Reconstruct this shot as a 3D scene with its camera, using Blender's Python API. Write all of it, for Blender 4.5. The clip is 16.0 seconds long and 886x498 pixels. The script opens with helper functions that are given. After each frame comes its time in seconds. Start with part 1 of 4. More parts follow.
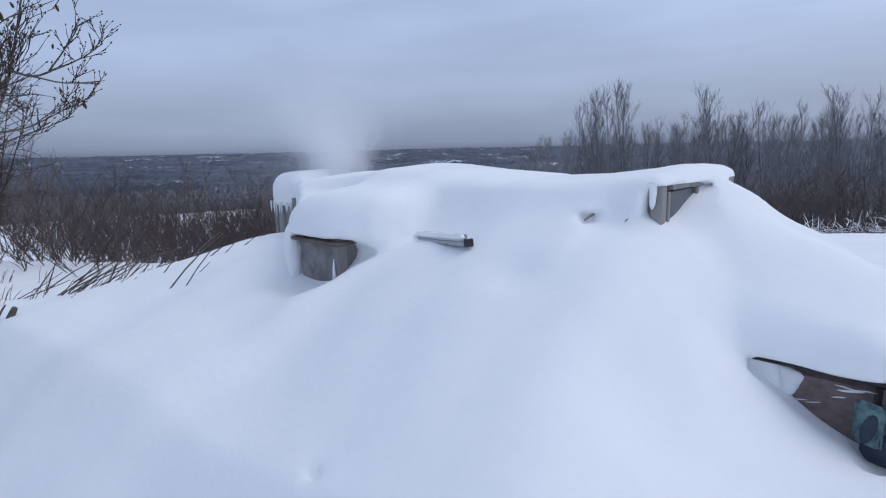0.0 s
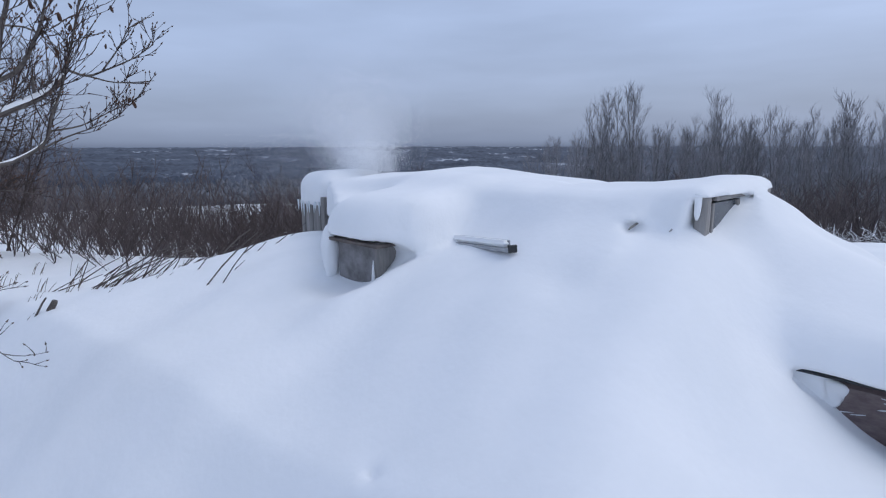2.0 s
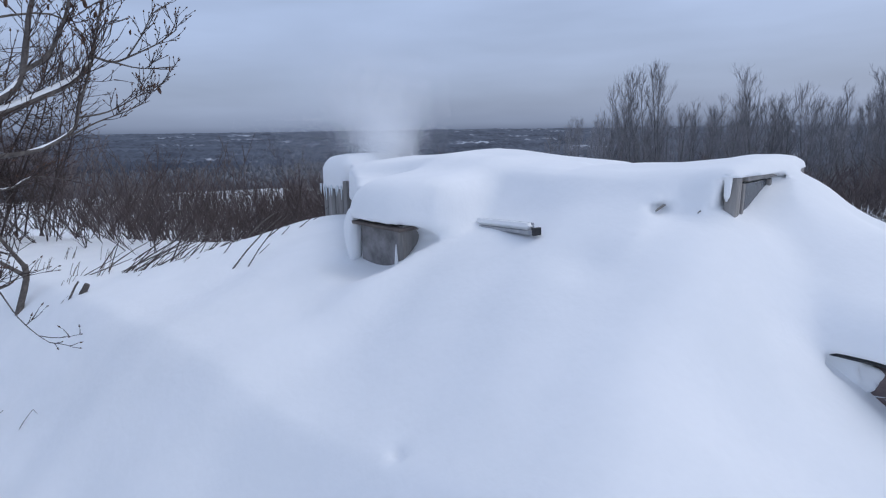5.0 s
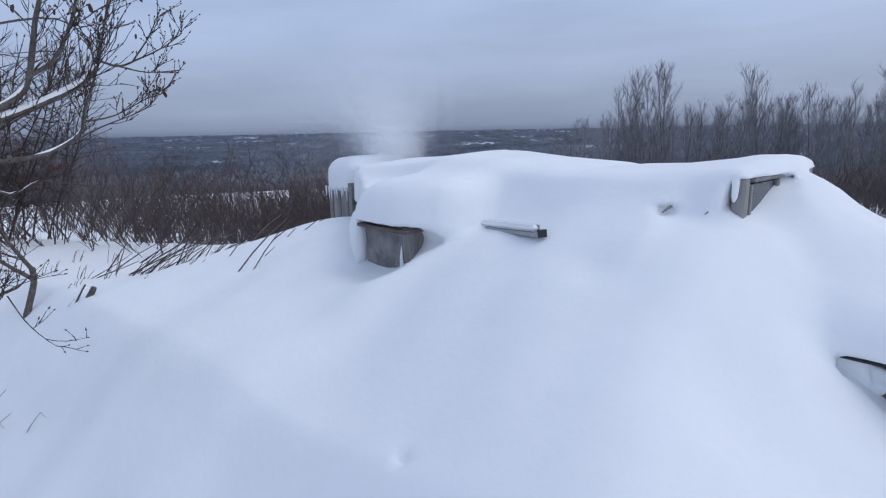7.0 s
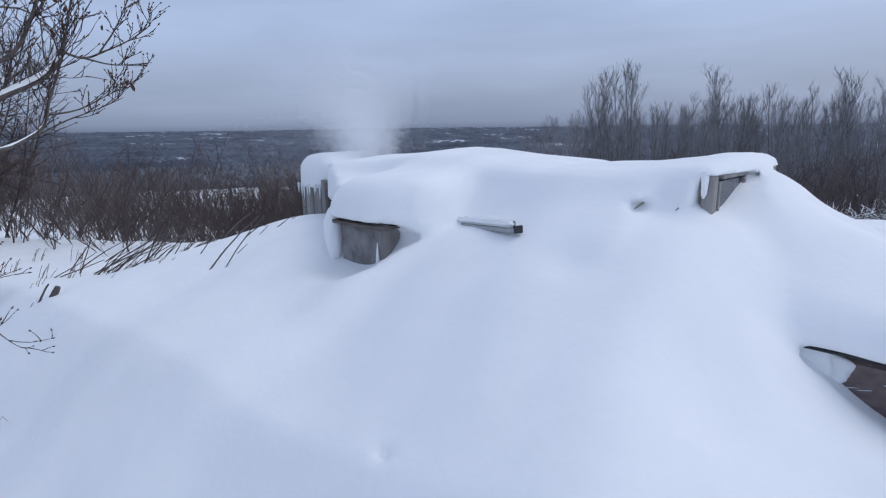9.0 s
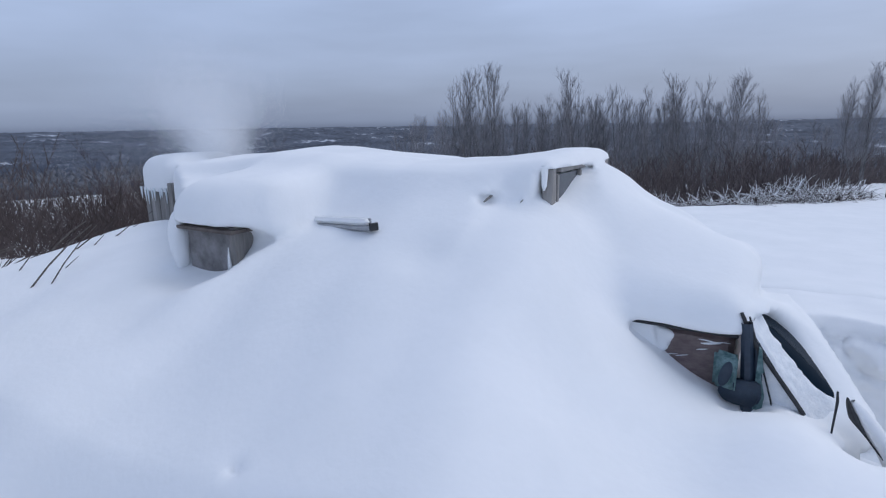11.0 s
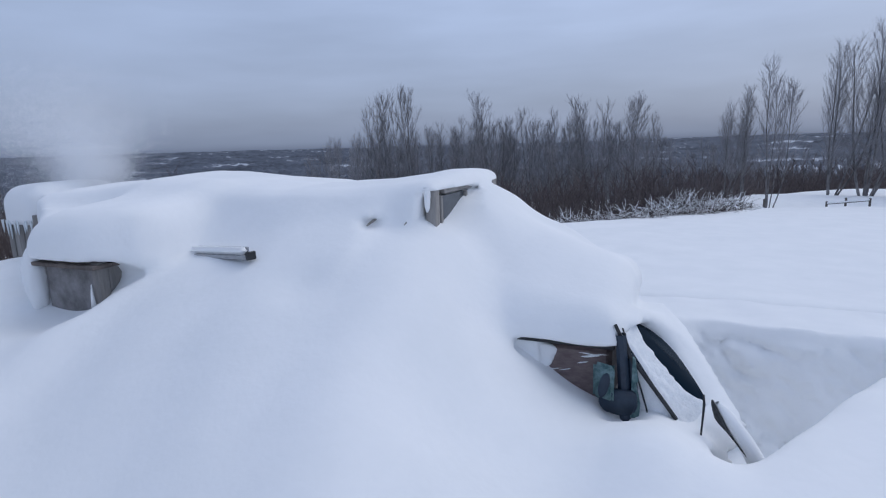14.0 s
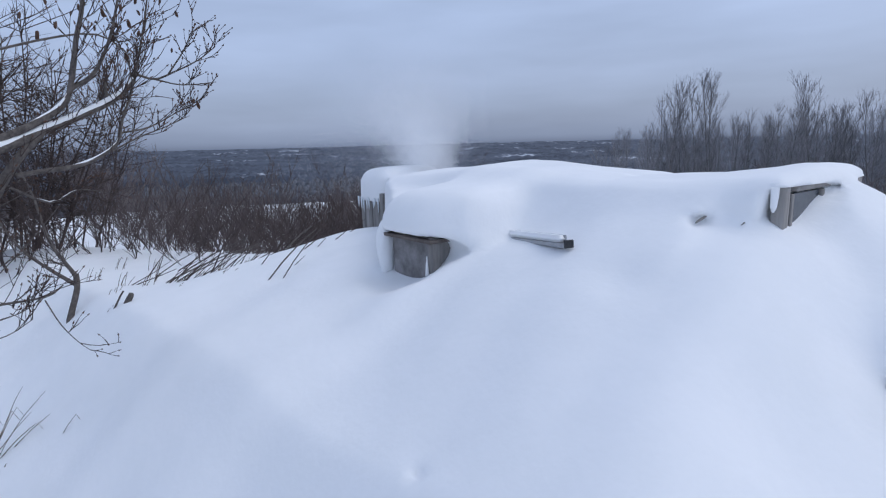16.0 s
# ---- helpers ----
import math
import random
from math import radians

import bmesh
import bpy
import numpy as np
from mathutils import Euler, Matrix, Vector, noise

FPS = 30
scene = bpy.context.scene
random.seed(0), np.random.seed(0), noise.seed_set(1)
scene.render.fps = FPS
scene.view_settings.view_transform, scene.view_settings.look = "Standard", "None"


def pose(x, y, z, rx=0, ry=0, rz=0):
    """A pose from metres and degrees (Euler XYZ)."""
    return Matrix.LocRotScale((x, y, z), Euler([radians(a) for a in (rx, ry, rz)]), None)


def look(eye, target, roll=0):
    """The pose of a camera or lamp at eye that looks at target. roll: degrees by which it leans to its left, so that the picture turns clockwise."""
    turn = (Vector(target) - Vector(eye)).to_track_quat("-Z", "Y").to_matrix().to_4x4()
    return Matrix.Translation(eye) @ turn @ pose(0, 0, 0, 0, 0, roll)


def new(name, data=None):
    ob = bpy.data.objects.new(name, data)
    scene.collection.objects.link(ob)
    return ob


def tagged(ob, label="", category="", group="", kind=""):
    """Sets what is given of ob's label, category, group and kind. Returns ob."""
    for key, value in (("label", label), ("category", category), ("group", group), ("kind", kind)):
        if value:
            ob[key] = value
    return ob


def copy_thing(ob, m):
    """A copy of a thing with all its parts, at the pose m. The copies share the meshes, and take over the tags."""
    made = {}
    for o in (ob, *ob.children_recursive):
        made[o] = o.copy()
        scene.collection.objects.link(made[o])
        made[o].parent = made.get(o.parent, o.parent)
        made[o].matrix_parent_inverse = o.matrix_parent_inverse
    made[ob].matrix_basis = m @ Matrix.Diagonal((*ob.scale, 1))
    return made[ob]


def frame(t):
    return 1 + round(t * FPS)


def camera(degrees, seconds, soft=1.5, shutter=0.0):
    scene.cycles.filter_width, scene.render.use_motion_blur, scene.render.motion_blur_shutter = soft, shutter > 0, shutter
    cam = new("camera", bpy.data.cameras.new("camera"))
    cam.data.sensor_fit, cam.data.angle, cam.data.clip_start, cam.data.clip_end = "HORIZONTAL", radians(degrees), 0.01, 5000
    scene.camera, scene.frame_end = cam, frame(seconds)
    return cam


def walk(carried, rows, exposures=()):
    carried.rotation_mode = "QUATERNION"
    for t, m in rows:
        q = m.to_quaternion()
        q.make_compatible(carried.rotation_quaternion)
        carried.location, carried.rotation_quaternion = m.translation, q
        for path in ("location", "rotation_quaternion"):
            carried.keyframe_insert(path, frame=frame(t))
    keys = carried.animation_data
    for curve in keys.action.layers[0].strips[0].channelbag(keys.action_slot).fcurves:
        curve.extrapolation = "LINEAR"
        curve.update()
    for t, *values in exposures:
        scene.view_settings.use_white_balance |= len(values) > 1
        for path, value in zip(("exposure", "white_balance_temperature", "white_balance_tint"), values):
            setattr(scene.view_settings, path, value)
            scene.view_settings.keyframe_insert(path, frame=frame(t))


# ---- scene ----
cam = camera(77.3, 16.0, soft=1.2)
PATH = [
    (0, (0.333, 0.087, 1.822), (0.18, 2.049, 1.464), -1.4),
    (0.5, (0.262, 0.069, 1.851), (0.196, 2.041, 1.527), -0.4),
    (1, (0.13, 0.044, 1.862), (0.037, 2.011, 1.509), 0.1),
    (1.5, (0.069, 0.027, 1.87), (-0.077, 1.991, 1.517), 0.7),
    (2, (0.089, 0.021, 1.876), (-0.08, 1.981, 1.512), -0.2),
    (2.5, (0.089, 0.028, 1.875), (-0.119, 1.979, 1.49), -0.7),
    (3, (0.071, 0.023, 1.869), (-0.169, 1.968, 1.468), -0.9),
    (3.5, (0.068, 0.014, 1.87), (-0.178, 1.955, 1.455), -0.8),
    (4, (0.07, 0.022, 1.869), (-0.174, 1.962, 1.446), -0.8),
    (6.5, (0.075, 0.04, 1.877), (-0.179, 1.979, 1.458), -1.2),
    (7, (0.075, 0.046, 1.877), (-0.189, 1.984, 1.459), -1.2),
    (7.5, (0.07, 0.044, 1.874), (-0.197, 1.982, 1.457), -1.1),
    (8, (0.055, 0.042, 1.876), (-0.207, 1.979, 1.456), -1.1),
    (8.5, (0.042, 0.036, 1.877), (-0.188, 1.977, 1.454), -1.0),
    (9, (0.039, 0.03, 1.871), (-0.121, 1.977, 1.443), -0.8),
    (9.5, (0.046, 0.023, 1.87), (-0.002, 1.973, 1.43), -0.6),
    (10, (0.067, 0.018, 1.862), (0.173, 1.964, 1.412), -0.3),
    (10.2, (0.084, 0.023, 1.849), (0.257, 1.964, 1.399), -0.2),
    (12.3, (0.244, 0.031, 1.881), (0.56, 1.967, 1.488), -1.3),
    (12.5, (0.237, 0.025, 1.884), (0.53, 1.965, 1.498), -1.4),
    (13, (0.269, 0.034, 1.875), (0.537, 1.98, 1.5), -1.6),
    (13.5, (0.336, 0.053, 1.865), (0.68, 1.988, 1.49), -1.5),
    (14, (0.403, 0.038, 1.858), (0.963, 1.921, 1.488), -1.7),
    (14.5, (0.323, 0.064, 1.874), (0.556, 2.021, 1.534), -2.7),
    (15, (0.216, 0.084, 1.859), (-0.122, 2.03, 1.547), -2.8),
    (15.5, (0.145, 0.105, 1.861), (-0.451, 1.984, 1.521), -2.0),
    (16, (0.161, 0.11, 1.853), (-0.242, 2.034, 1.48), -1.5),
]
walk(cam, [(t, look(eye, target, roll)) for t, eye, target, roll in PATH], [(0, 0.22), (9.5, 0.23), (12.3, 0.10), (14, 0.08), (15, 0.14), (16, 0.24)])


# ---- light ----
world = bpy.data.worlds.new("overcast_sky")
scene.world = world
world.use_nodes = True
wn, wl = world.node_tree.nodes, world.node_tree.links
wn.clear()
w_out, w_bg = wn.new("ShaderNodeOutputWorld"), wn.new("ShaderNodeBackground")
w_sky = wn.new("ShaderNodeTexSky")
w_sky.sky_type, w_sky.sun_disc = "NISHITA", False
w_sky.sun_elevation, w_sky.sun_rotation = radians(52), radians(84)
w_sky.air_density, w_sky.dust_density, w_sky.ozone_density = 1.0, 4.0, 1.5
w_co, w_sep = wn.new("ShaderNodeTexCoord"), wn.new("ShaderNodeSeparateXYZ")
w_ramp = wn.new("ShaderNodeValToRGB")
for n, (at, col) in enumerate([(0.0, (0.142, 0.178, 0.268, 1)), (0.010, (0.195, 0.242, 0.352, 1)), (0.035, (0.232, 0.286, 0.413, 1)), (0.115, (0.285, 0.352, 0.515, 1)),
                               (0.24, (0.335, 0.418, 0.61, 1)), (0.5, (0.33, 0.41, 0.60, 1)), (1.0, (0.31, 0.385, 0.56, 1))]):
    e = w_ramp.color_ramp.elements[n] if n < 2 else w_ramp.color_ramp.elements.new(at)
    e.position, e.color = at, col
w_map, w_noise = wn.new("ShaderNodeMapping"), wn.new("ShaderNodeTexNoise")
w_map.inputs["Scale"].default_value = (1.6, 1.6, 9.0)
w_noise.inputs["Scale"].default_value, w_noise.inputs["Detail"].default_value = 1.7, 4.0
w_mul = wn.new("ShaderNodeMapRange")
w_mul.inputs["From Min"].default_value, w_mul.inputs["From Max"].default_value = 0.3, 0.7
w_mul.inputs["To Min"].default_value, w_mul.inputs["To Max"].default_value = 0.90, 1.10
w_scale = wn.new("ShaderNodeVectorMath")
w_scale.operation = "SCALE"
w_mix = wn.new("ShaderNodeMix")
w_mix.data_type = "RGBA"
w_mix.inputs["Factor"].default_value = 0.02
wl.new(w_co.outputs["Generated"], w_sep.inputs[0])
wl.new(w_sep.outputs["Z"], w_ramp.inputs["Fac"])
wl.new(w_co.outputs["Generated"], w_map.inputs["Vector"])
wl.new(w_map.outputs[0], w_noise.inputs["Vector"])
wl.new(w_noise.outputs["Fac"], w_mul.inputs["Value"])
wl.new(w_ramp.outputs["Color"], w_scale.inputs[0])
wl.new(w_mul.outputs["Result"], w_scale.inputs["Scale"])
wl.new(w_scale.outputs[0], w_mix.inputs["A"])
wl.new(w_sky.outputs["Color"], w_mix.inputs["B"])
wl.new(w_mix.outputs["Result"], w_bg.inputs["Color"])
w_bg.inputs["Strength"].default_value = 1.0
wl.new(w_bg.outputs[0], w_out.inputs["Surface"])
sun = new("sun", bpy.data.lights.new("sun", "SUN"))
sun.data.energy, sun.data.angle, sun.data.color = 0.62, radians(60), (0.97, 0.98, 0.97)
sun.matrix_world = look((21, 2.2, 27), (0, 0, 0))


# ---- materials ----
def material(name, color, rough=0.8, color2=None, scale=6.0, detail=6.0, bump=0.0, bump_scale=60.0, stretch=(1, 1, 1), metal=0.0, spec=0.5, per_object=0.0):
    """A two-scale mottled surface in object space."""
    m = bpy.data.materials.new(name)
    m.use_nodes = True
    nt, b = m.node_tree, m.node_tree.nodes["Principled BSDF"]
    b.inputs["Roughness"].default_value, b.inputs["Metallic"].default_value = rough, metal
    b.inputs["Specular IOR Level"].default_value = spec
    co, mp = nt.nodes.new("ShaderNodeTexCoord"), nt.nodes.new("ShaderNodeMapping")
    mp.inputs["Scale"].default_value = stretch
    nt.links.new(co.outputs["Object"], mp.inputs["Vector"])
    n1, ramp = nt.nodes.new("ShaderNodeTexNoise"), nt.nodes.new("ShaderNodeMix")
    n1.inputs["Scale"].default_value, n1.inputs["Detail"].default_value = scale, detail
    n1.inputs["Roughness"].default_value = 0.65
    nt.links.new(mp.outputs[0], n1.inputs["Vector"])
    ramp.data_type = "RGBA"
    ramp.inputs["A"].default_value, ramp.inputs["B"].default_value = (*color, 1), (*(color2 or color), 1)
    mr = nt.nodes.new("ShaderNodeMapRange")
    mr.inputs["From Min"].default_value, mr.inputs["From Max"].default_value = 0.35, 0.65
    nt.links.new(n1.outputs["Fac"], mr.inputs["Value"])
    nt.links.new(mr.outputs[0], ramp.inputs["Factor"])
    last = ramp.outputs["Result"]
    if per_object:
        oi, hs, r2 = nt.nodes.new("ShaderNodeObjectInfo"), nt.nodes.new("ShaderNodeHueSaturation"), nt.nodes.new("ShaderNodeMapRange")
        r2.inputs["To Min"].default_value, r2.inputs["To Max"].default_value = 1 - per_object, 1 + per_object
        nt.links.new(oi.outputs["Random"], r2.inputs["Value"])
        nt.links.new(r2.outputs[0], hs.inputs["Value"])
        nt.links.new(last, hs.inputs["Color"])
        last = hs.outputs["Color"]
    nt.links.new(last, b.inputs["Base Color"])
    if bump:
        n2, bp = nt.nodes.new("ShaderNodeTexNoise"), nt.nodes.new("ShaderNodeBump")
        n2.inputs["Scale"].default_value, n2.inputs["Detail"].default_value = bump_scale, 5.0
        nt.links.new(mp.outputs[0], n2.inputs["Vector"])
        nt.links.new(n2.outputs["Fac"], bp.inputs["Height"])
        bp.inputs["Strength"].default_value, bp.inputs["Distance"].default_value = bump, 0.02
        nt.links.new(bp.outputs[0], b.inputs["Normal"])
    return m


SNOW = material("snow", (0.858, 0.872, 0.878), 0.9, (0.905, 0.913, 0.917), 1.5, 5, 0.10, 22, spec=0.15)
CRUST = material("crusty_snow", (0.76, 0.79, 0.82), 0.85, (0.86, 0.875, 0.89), 24, 6, 0.35, 60, spec=0.15)
ICE = material("ice", (0.72, 0.78, 0.82), 0.25, (0.82, 0.86, 0.88), 12, 3)
WOOD = material("weathered_wood", (0.20, 0.19, 0.18), 0.85, (0.36, 0.34, 0.32), 9, 8, 0.5, 40, (1, 1, 0.12), per_object=0.12)
WOOD_DARK = material("dark_board", (0.075, 0.062, 0.055), 0.8, (0.17, 0.14, 0.125), 7, 8, 0.4, 30, (1, 1, 0.3), per_object=0.1)
BROWN = material("brown_panel", (0.115, 0.082, 0.080), 0.6, (0.19, 0.145, 0.14), 14, 7, 0.25, 60, (1, 1, 2.5))
BLACK = material("black_rubber", (0.012, 0.013, 0.016), 0.6, (0.03, 0.032, 0.036), 20, 5, 0.2, 80)
TEAL = material("frosted_teal_plastic", (0.02, 0.075, 0.08), 0.5, (0.16, 0.26, 0.27), 26, 8, 0.4, 70)
GREY_METAL = material("grey_metal", (0.30, 0.31, 0.33), 0.45, (0.42, 0.43, 0.45), 10, 6, 0.1, 60, metal=0.6)
PAINT = material("dark_blue_paint", (0.010, 0.022, 0.042), 0.5, (0.022, 0.04, 0.065), 18, 5, 0.1, 50)
BARK = material("dark_bark", (0.07, 0.06, 0.054), 0.9, (0.15, 0.13, 0.118), 30, 6, 0.6, 60)
TWIG = material("brown_twig", (0.032, 0.023, 0.021), 0.9, (0.075, 0.052, 0.046), 20, 4)
RED_TWIG = material("reddish_twig", (0.085, 0.067, 0.064), 0.9, (0.165, 0.137, 0.132), 3, 4, per_object=0.2)
BUSH_TWIG = material("brown_bush_twig", (0.05, 0.037, 0.034), 0.9, (0.105, 0.078, 0.072), 12, 4)
FROST_TWIG = material("frosted_twig", (0.155, 0.152, 0.162), 0.9, (0.335, 0.331, 0.347), 1.2, 4, per_object=0.2)
# distance haze is put into these two base colours as a blue-grey tint
DARK_WOODS = material("bare_woods_haze_tinted", (0.075, 0.08, 0.096), 0.95, (0.17, 0.178, 0.20), 0.25, 6)
FAR_WOODS = material("far_forest_haze_tinted", (0.022, 0.030, 0.048), 0.95, (0.105, 0.122, 0.158), 0.008, 10)
# snowy clearings among the far woods, their white dulled by painted haze too
nt = FAR_WOODS.node_tree
f_co, f_noise, f_map, f_mix = (nt.nodes.new("ShaderNode" + k) for k in ("TexCoord", "TexNoise", "MapRange", "Mix"))
f_noise.inputs["Scale"].default_value, f_noise.inputs["Detail"].default_value, f_noise.inputs["Roughness"].default_value = 0.0042, 5, 0.62
f_map.inputs["From Min"].default_value, f_map.inputs["From Max"].default_value, f_map.inputs["To Max"].default_value = 0.60, 0.66, 0.75
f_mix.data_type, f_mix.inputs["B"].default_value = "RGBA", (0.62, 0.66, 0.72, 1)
f_base = nt.nodes["Principled BSDF"].inputs["Base Color"]
nt.links.new(f_base.links[0].from_socket, f_mix.inputs["A"])
nt.links.new(f_co.outputs["Object"], f_noise.inputs["Vector"])
nt.links.new(f_noise.outputs["Fac"], f_map.inputs["Value"])
nt.links.new(f_map.outputs[0], f_mix.inputs["Factor"])
nt.links.new(f_mix.outputs["Result"], f_base)
BIRCH = material("birch_bark", (0.07, 0.065, 0.065), 0.85, (0.26, 0.25, 0.25), 4, 5, stretch=(1, 1, 0.5))
STRAW = material("dry_grass", (0.13, 0.105, 0.08), 0.9, (0.22, 0.18, 0.14), 20, 3)
DEAD_LEAF = material("dead_leaf", (0.06, 0.035, 0.025), 0.9, (0.11, 0.06, 0.04), 20, 3)
PLYWOOD = material("stained_plywood", (0.13, 0.122, 0.122), 0.8, (0.31, 0.30, 0.30), 5, 9, 0.3, 30)
STEAM = bpy.data.materials.new("steam")
STEAM.use_nodes = True
nt = STEAM.node_tree
nt.nodes.clear()
s_out, s_mix, s_dif, s_tra = (nt.nodes.new("ShaderNode" + k) for k in ("OutputMaterial", "MixShader", "BsdfDiffuse", "BsdfTranslucent"))
s_dif.inputs["Color"].default_value = s_tra.inputs["Color"].default_value = (0.96, 0.97, 0.98, 1)
nt.links.new(s_dif.outputs[0], s_mix.inputs[1])
nt.links.new(s_tra.outputs[0], s_mix.inputs[2])
nt.links.new(s_mix.outputs[0], s_out.inputs["Surface"])
GLASS = bpy.data.materials.new("dark_tinted_glass")
GLASS.use_nodes = True
GLASS.node_tree.nodes["Principled BSDF"].inputs["Base Color"].default_value = (0.006, 0.015, 0.026, 1)
GLASS.node_tree.nodes["Principled BSDF"].inputs["Roughness"].default_value = 0.12
GLASS.node_tree.nodes["Principled BSDF"].inputs["IOR"].default_value = 1.45
GLASS.node_tree.nodes["Principled BSDF"].inputs["Specular IOR Level"].default_value = 0.01

PANE = material("frosted_window_glass", (0.05, 0.058, 0.07), 0.25, (0.09, 0.10, 0.115), 5, 5, spec=0.5)

# ---- mesh helpers ----
def mesh_object(name, verts, faces, mat, parent=None, label="", smooth=False):
    me = bpy.data.meshes.new(name)
    if isinstance(verts, np.ndarray):
        side = faces.shape[1]
        me.vertices.add(len(verts))
        me.loops.add(faces.size)
        me.polygons.add(len(faces))
        me.vertices.foreach_set("co", np.ascontiguousarray(verts, np.float32).ravel())
        me.loops.foreach_set("vertex_index", np.ascontiguousarray(faces, np.int32).ravel())
        me.polygons.foreach_set("loop_start", np.arange(0, faces.size, side, dtype=np.int32))
        me.polygons.foreach_set("loop_total", np.full(len(faces), side, np.int32))
        me.update(calc_edges=True)
    else:
        me.from_pydata([tuple(v) for v in verts], [], [tuple(f) for f in faces])
    me.materials.append(mat)
    if smooth:
        me.polygons.foreach_set("use_smooth", np.ones(len(me.polygons), dtype=bool))
    me.update()
    ob = new(name, me)
    if parent:
        ob.parent = parent
    if label:
        ob["label"] = label
    return ob


def part(name, bm, mat, parent=None, label="", smooth=False):
    me = bpy.data.meshes.new(name)
    bm.normal_update()
    bm.to_mesh(me)
    bm.free()
    me.materials.append(mat)
    if smooth:
        me.polygons.foreach_set("use_smooth", np.ones(len(me.polygons), dtype=bool))
    ob = new(name, me)
    if parent:
        ob.parent = parent
    if label:
        ob["label"] = label
    return ob


def thing(name, m, label, category, group=""):
    ob = new(name)
    ob.matrix_world = m
    ob.empty_display_size = 0.1
    return tagged(ob, label, category, group)


def board(x0, x1, y0, y1, z0, z1, bevel=0.006, m=None, segments=1):
    """A bevelled plank between two corners."""
    bm = bmesh.new()
    bmesh.ops.create_cube(bm, size=1)
    bmesh.ops.scale(bm, vec=(x1 - x0, y1 - y0, z1 - z0), verts=bm.verts)
    bmesh.ops.bevel(bm, geom=bm.edges[:], offset=min(bevel, 0.45 * min(x1 - x0, y1 - y0, z1 - z0)), segments=segments, affect="EDGES")
    bmesh.ops.translate(bm, vec=((x0 + x1) / 2, (y0 + y1) / 2, (z0 + z1) / 2), verts=bm.verts)
    if m:
        bmesh.ops.transform(bm, matrix=m, verts=bm.verts)
    return bm


def tube_into(V, F, pts, radii, sides=6):
    """Adds a tapered tube along pts to the vertex and face lists."""
    pts = [Vector(p) for p in pts]
    base, up = len(V), Vector((0.3, 0.2, 0.93))
    for i, p in enumerate(pts):
        d = (pts[min(i + 1, len(pts) - 1)] - pts[max(i - 1, 0)]).normalized()
        s = d.cross(up)
        s = s.normalized() if s.length > 1e-4 else d.orthogonal().normalized()
        q = d.cross(s)
        for k in range(sides):
            an = 2 * math.pi * k / sides
            V.append(p + radii[i] * (math.cos(an) * s + math.sin(an) * q))
    for i in range(len(pts) - 1):
        for k in range(sides):
            a0, b0 = base + i * sides + k, base + i * sides + (k + 1) % sides
            F.append((a0, b0, b0 + sides, a0 + sides))
    F.append(tuple(base + (len(pts) - 1) * sides + k for k in range(sides)))


def smooth_line(pts, per=3):
    """Catmull-Rom through the given points."""
    P = [Vector(p) for p in pts]
    P = [2 * P[0] - P[1]] + P + [2 * P[-1] - P[-2]]
    out = []
    for i in range(1, len(P) - 2):
        for k in range(per):
            t = k / per
            a, b, c, d = P[i - 1], P[i], P[i + 1], P[i + 2]
            out.append(0.5 * (2 * b + (c - a) * t + (2 * a - 5 * b + 4 * c - d) * t * t + (3 * b - a - 3 * c + d) * t ** 3))
    return out + [P[-2]]


# ---- terrain ----
TRUCK = pose(2.137, 2.57, 0, 0, 0, -40)
CH, SH = math.cos(radians(-40)), math.sin(radians(-40))


def to_local(X, Y):
    dx, dy = X - 2.137, Y - 2.57
    return dx * CH + dy * SH, -dx * SH + dy * CH


def to_world(x, y):
    return 2.137 + x * CH - y * SH, 2.57 + x * SH + y * CH


def step(a, b, t):
    u = np.clip((t - a) / (b - a), 0, 1)
    return u * u * (3 - 2 * u)


def bumps(X, Y, seed, scale):
    """Smooth undulation from a few crossed waves, about -1 to 1."""
    r = np.random.RandomState(seed)
    out = 0 * X
    for _ in range(7):
        an, f, ph = r.uniform(0, 6.28), r.uniform(0.6, 1.7) / scale, r.uniform(0, 6.28)
        out = out + np.sin((X * math.cos(an) + Y * math.sin(an)) * f * 6.28 + ph) / 4
    return out


def soft_curve(xs, zs, x, width):
    """Piecewise-linear curve smoothed over a width."""
    return sum(np.interp(x + o * width, xs, zs) * w for o, w in ((-1, 0.1), (-0.5, 0.22), (0, 0.36), (0.5, 0.22), (1, 0.1)))


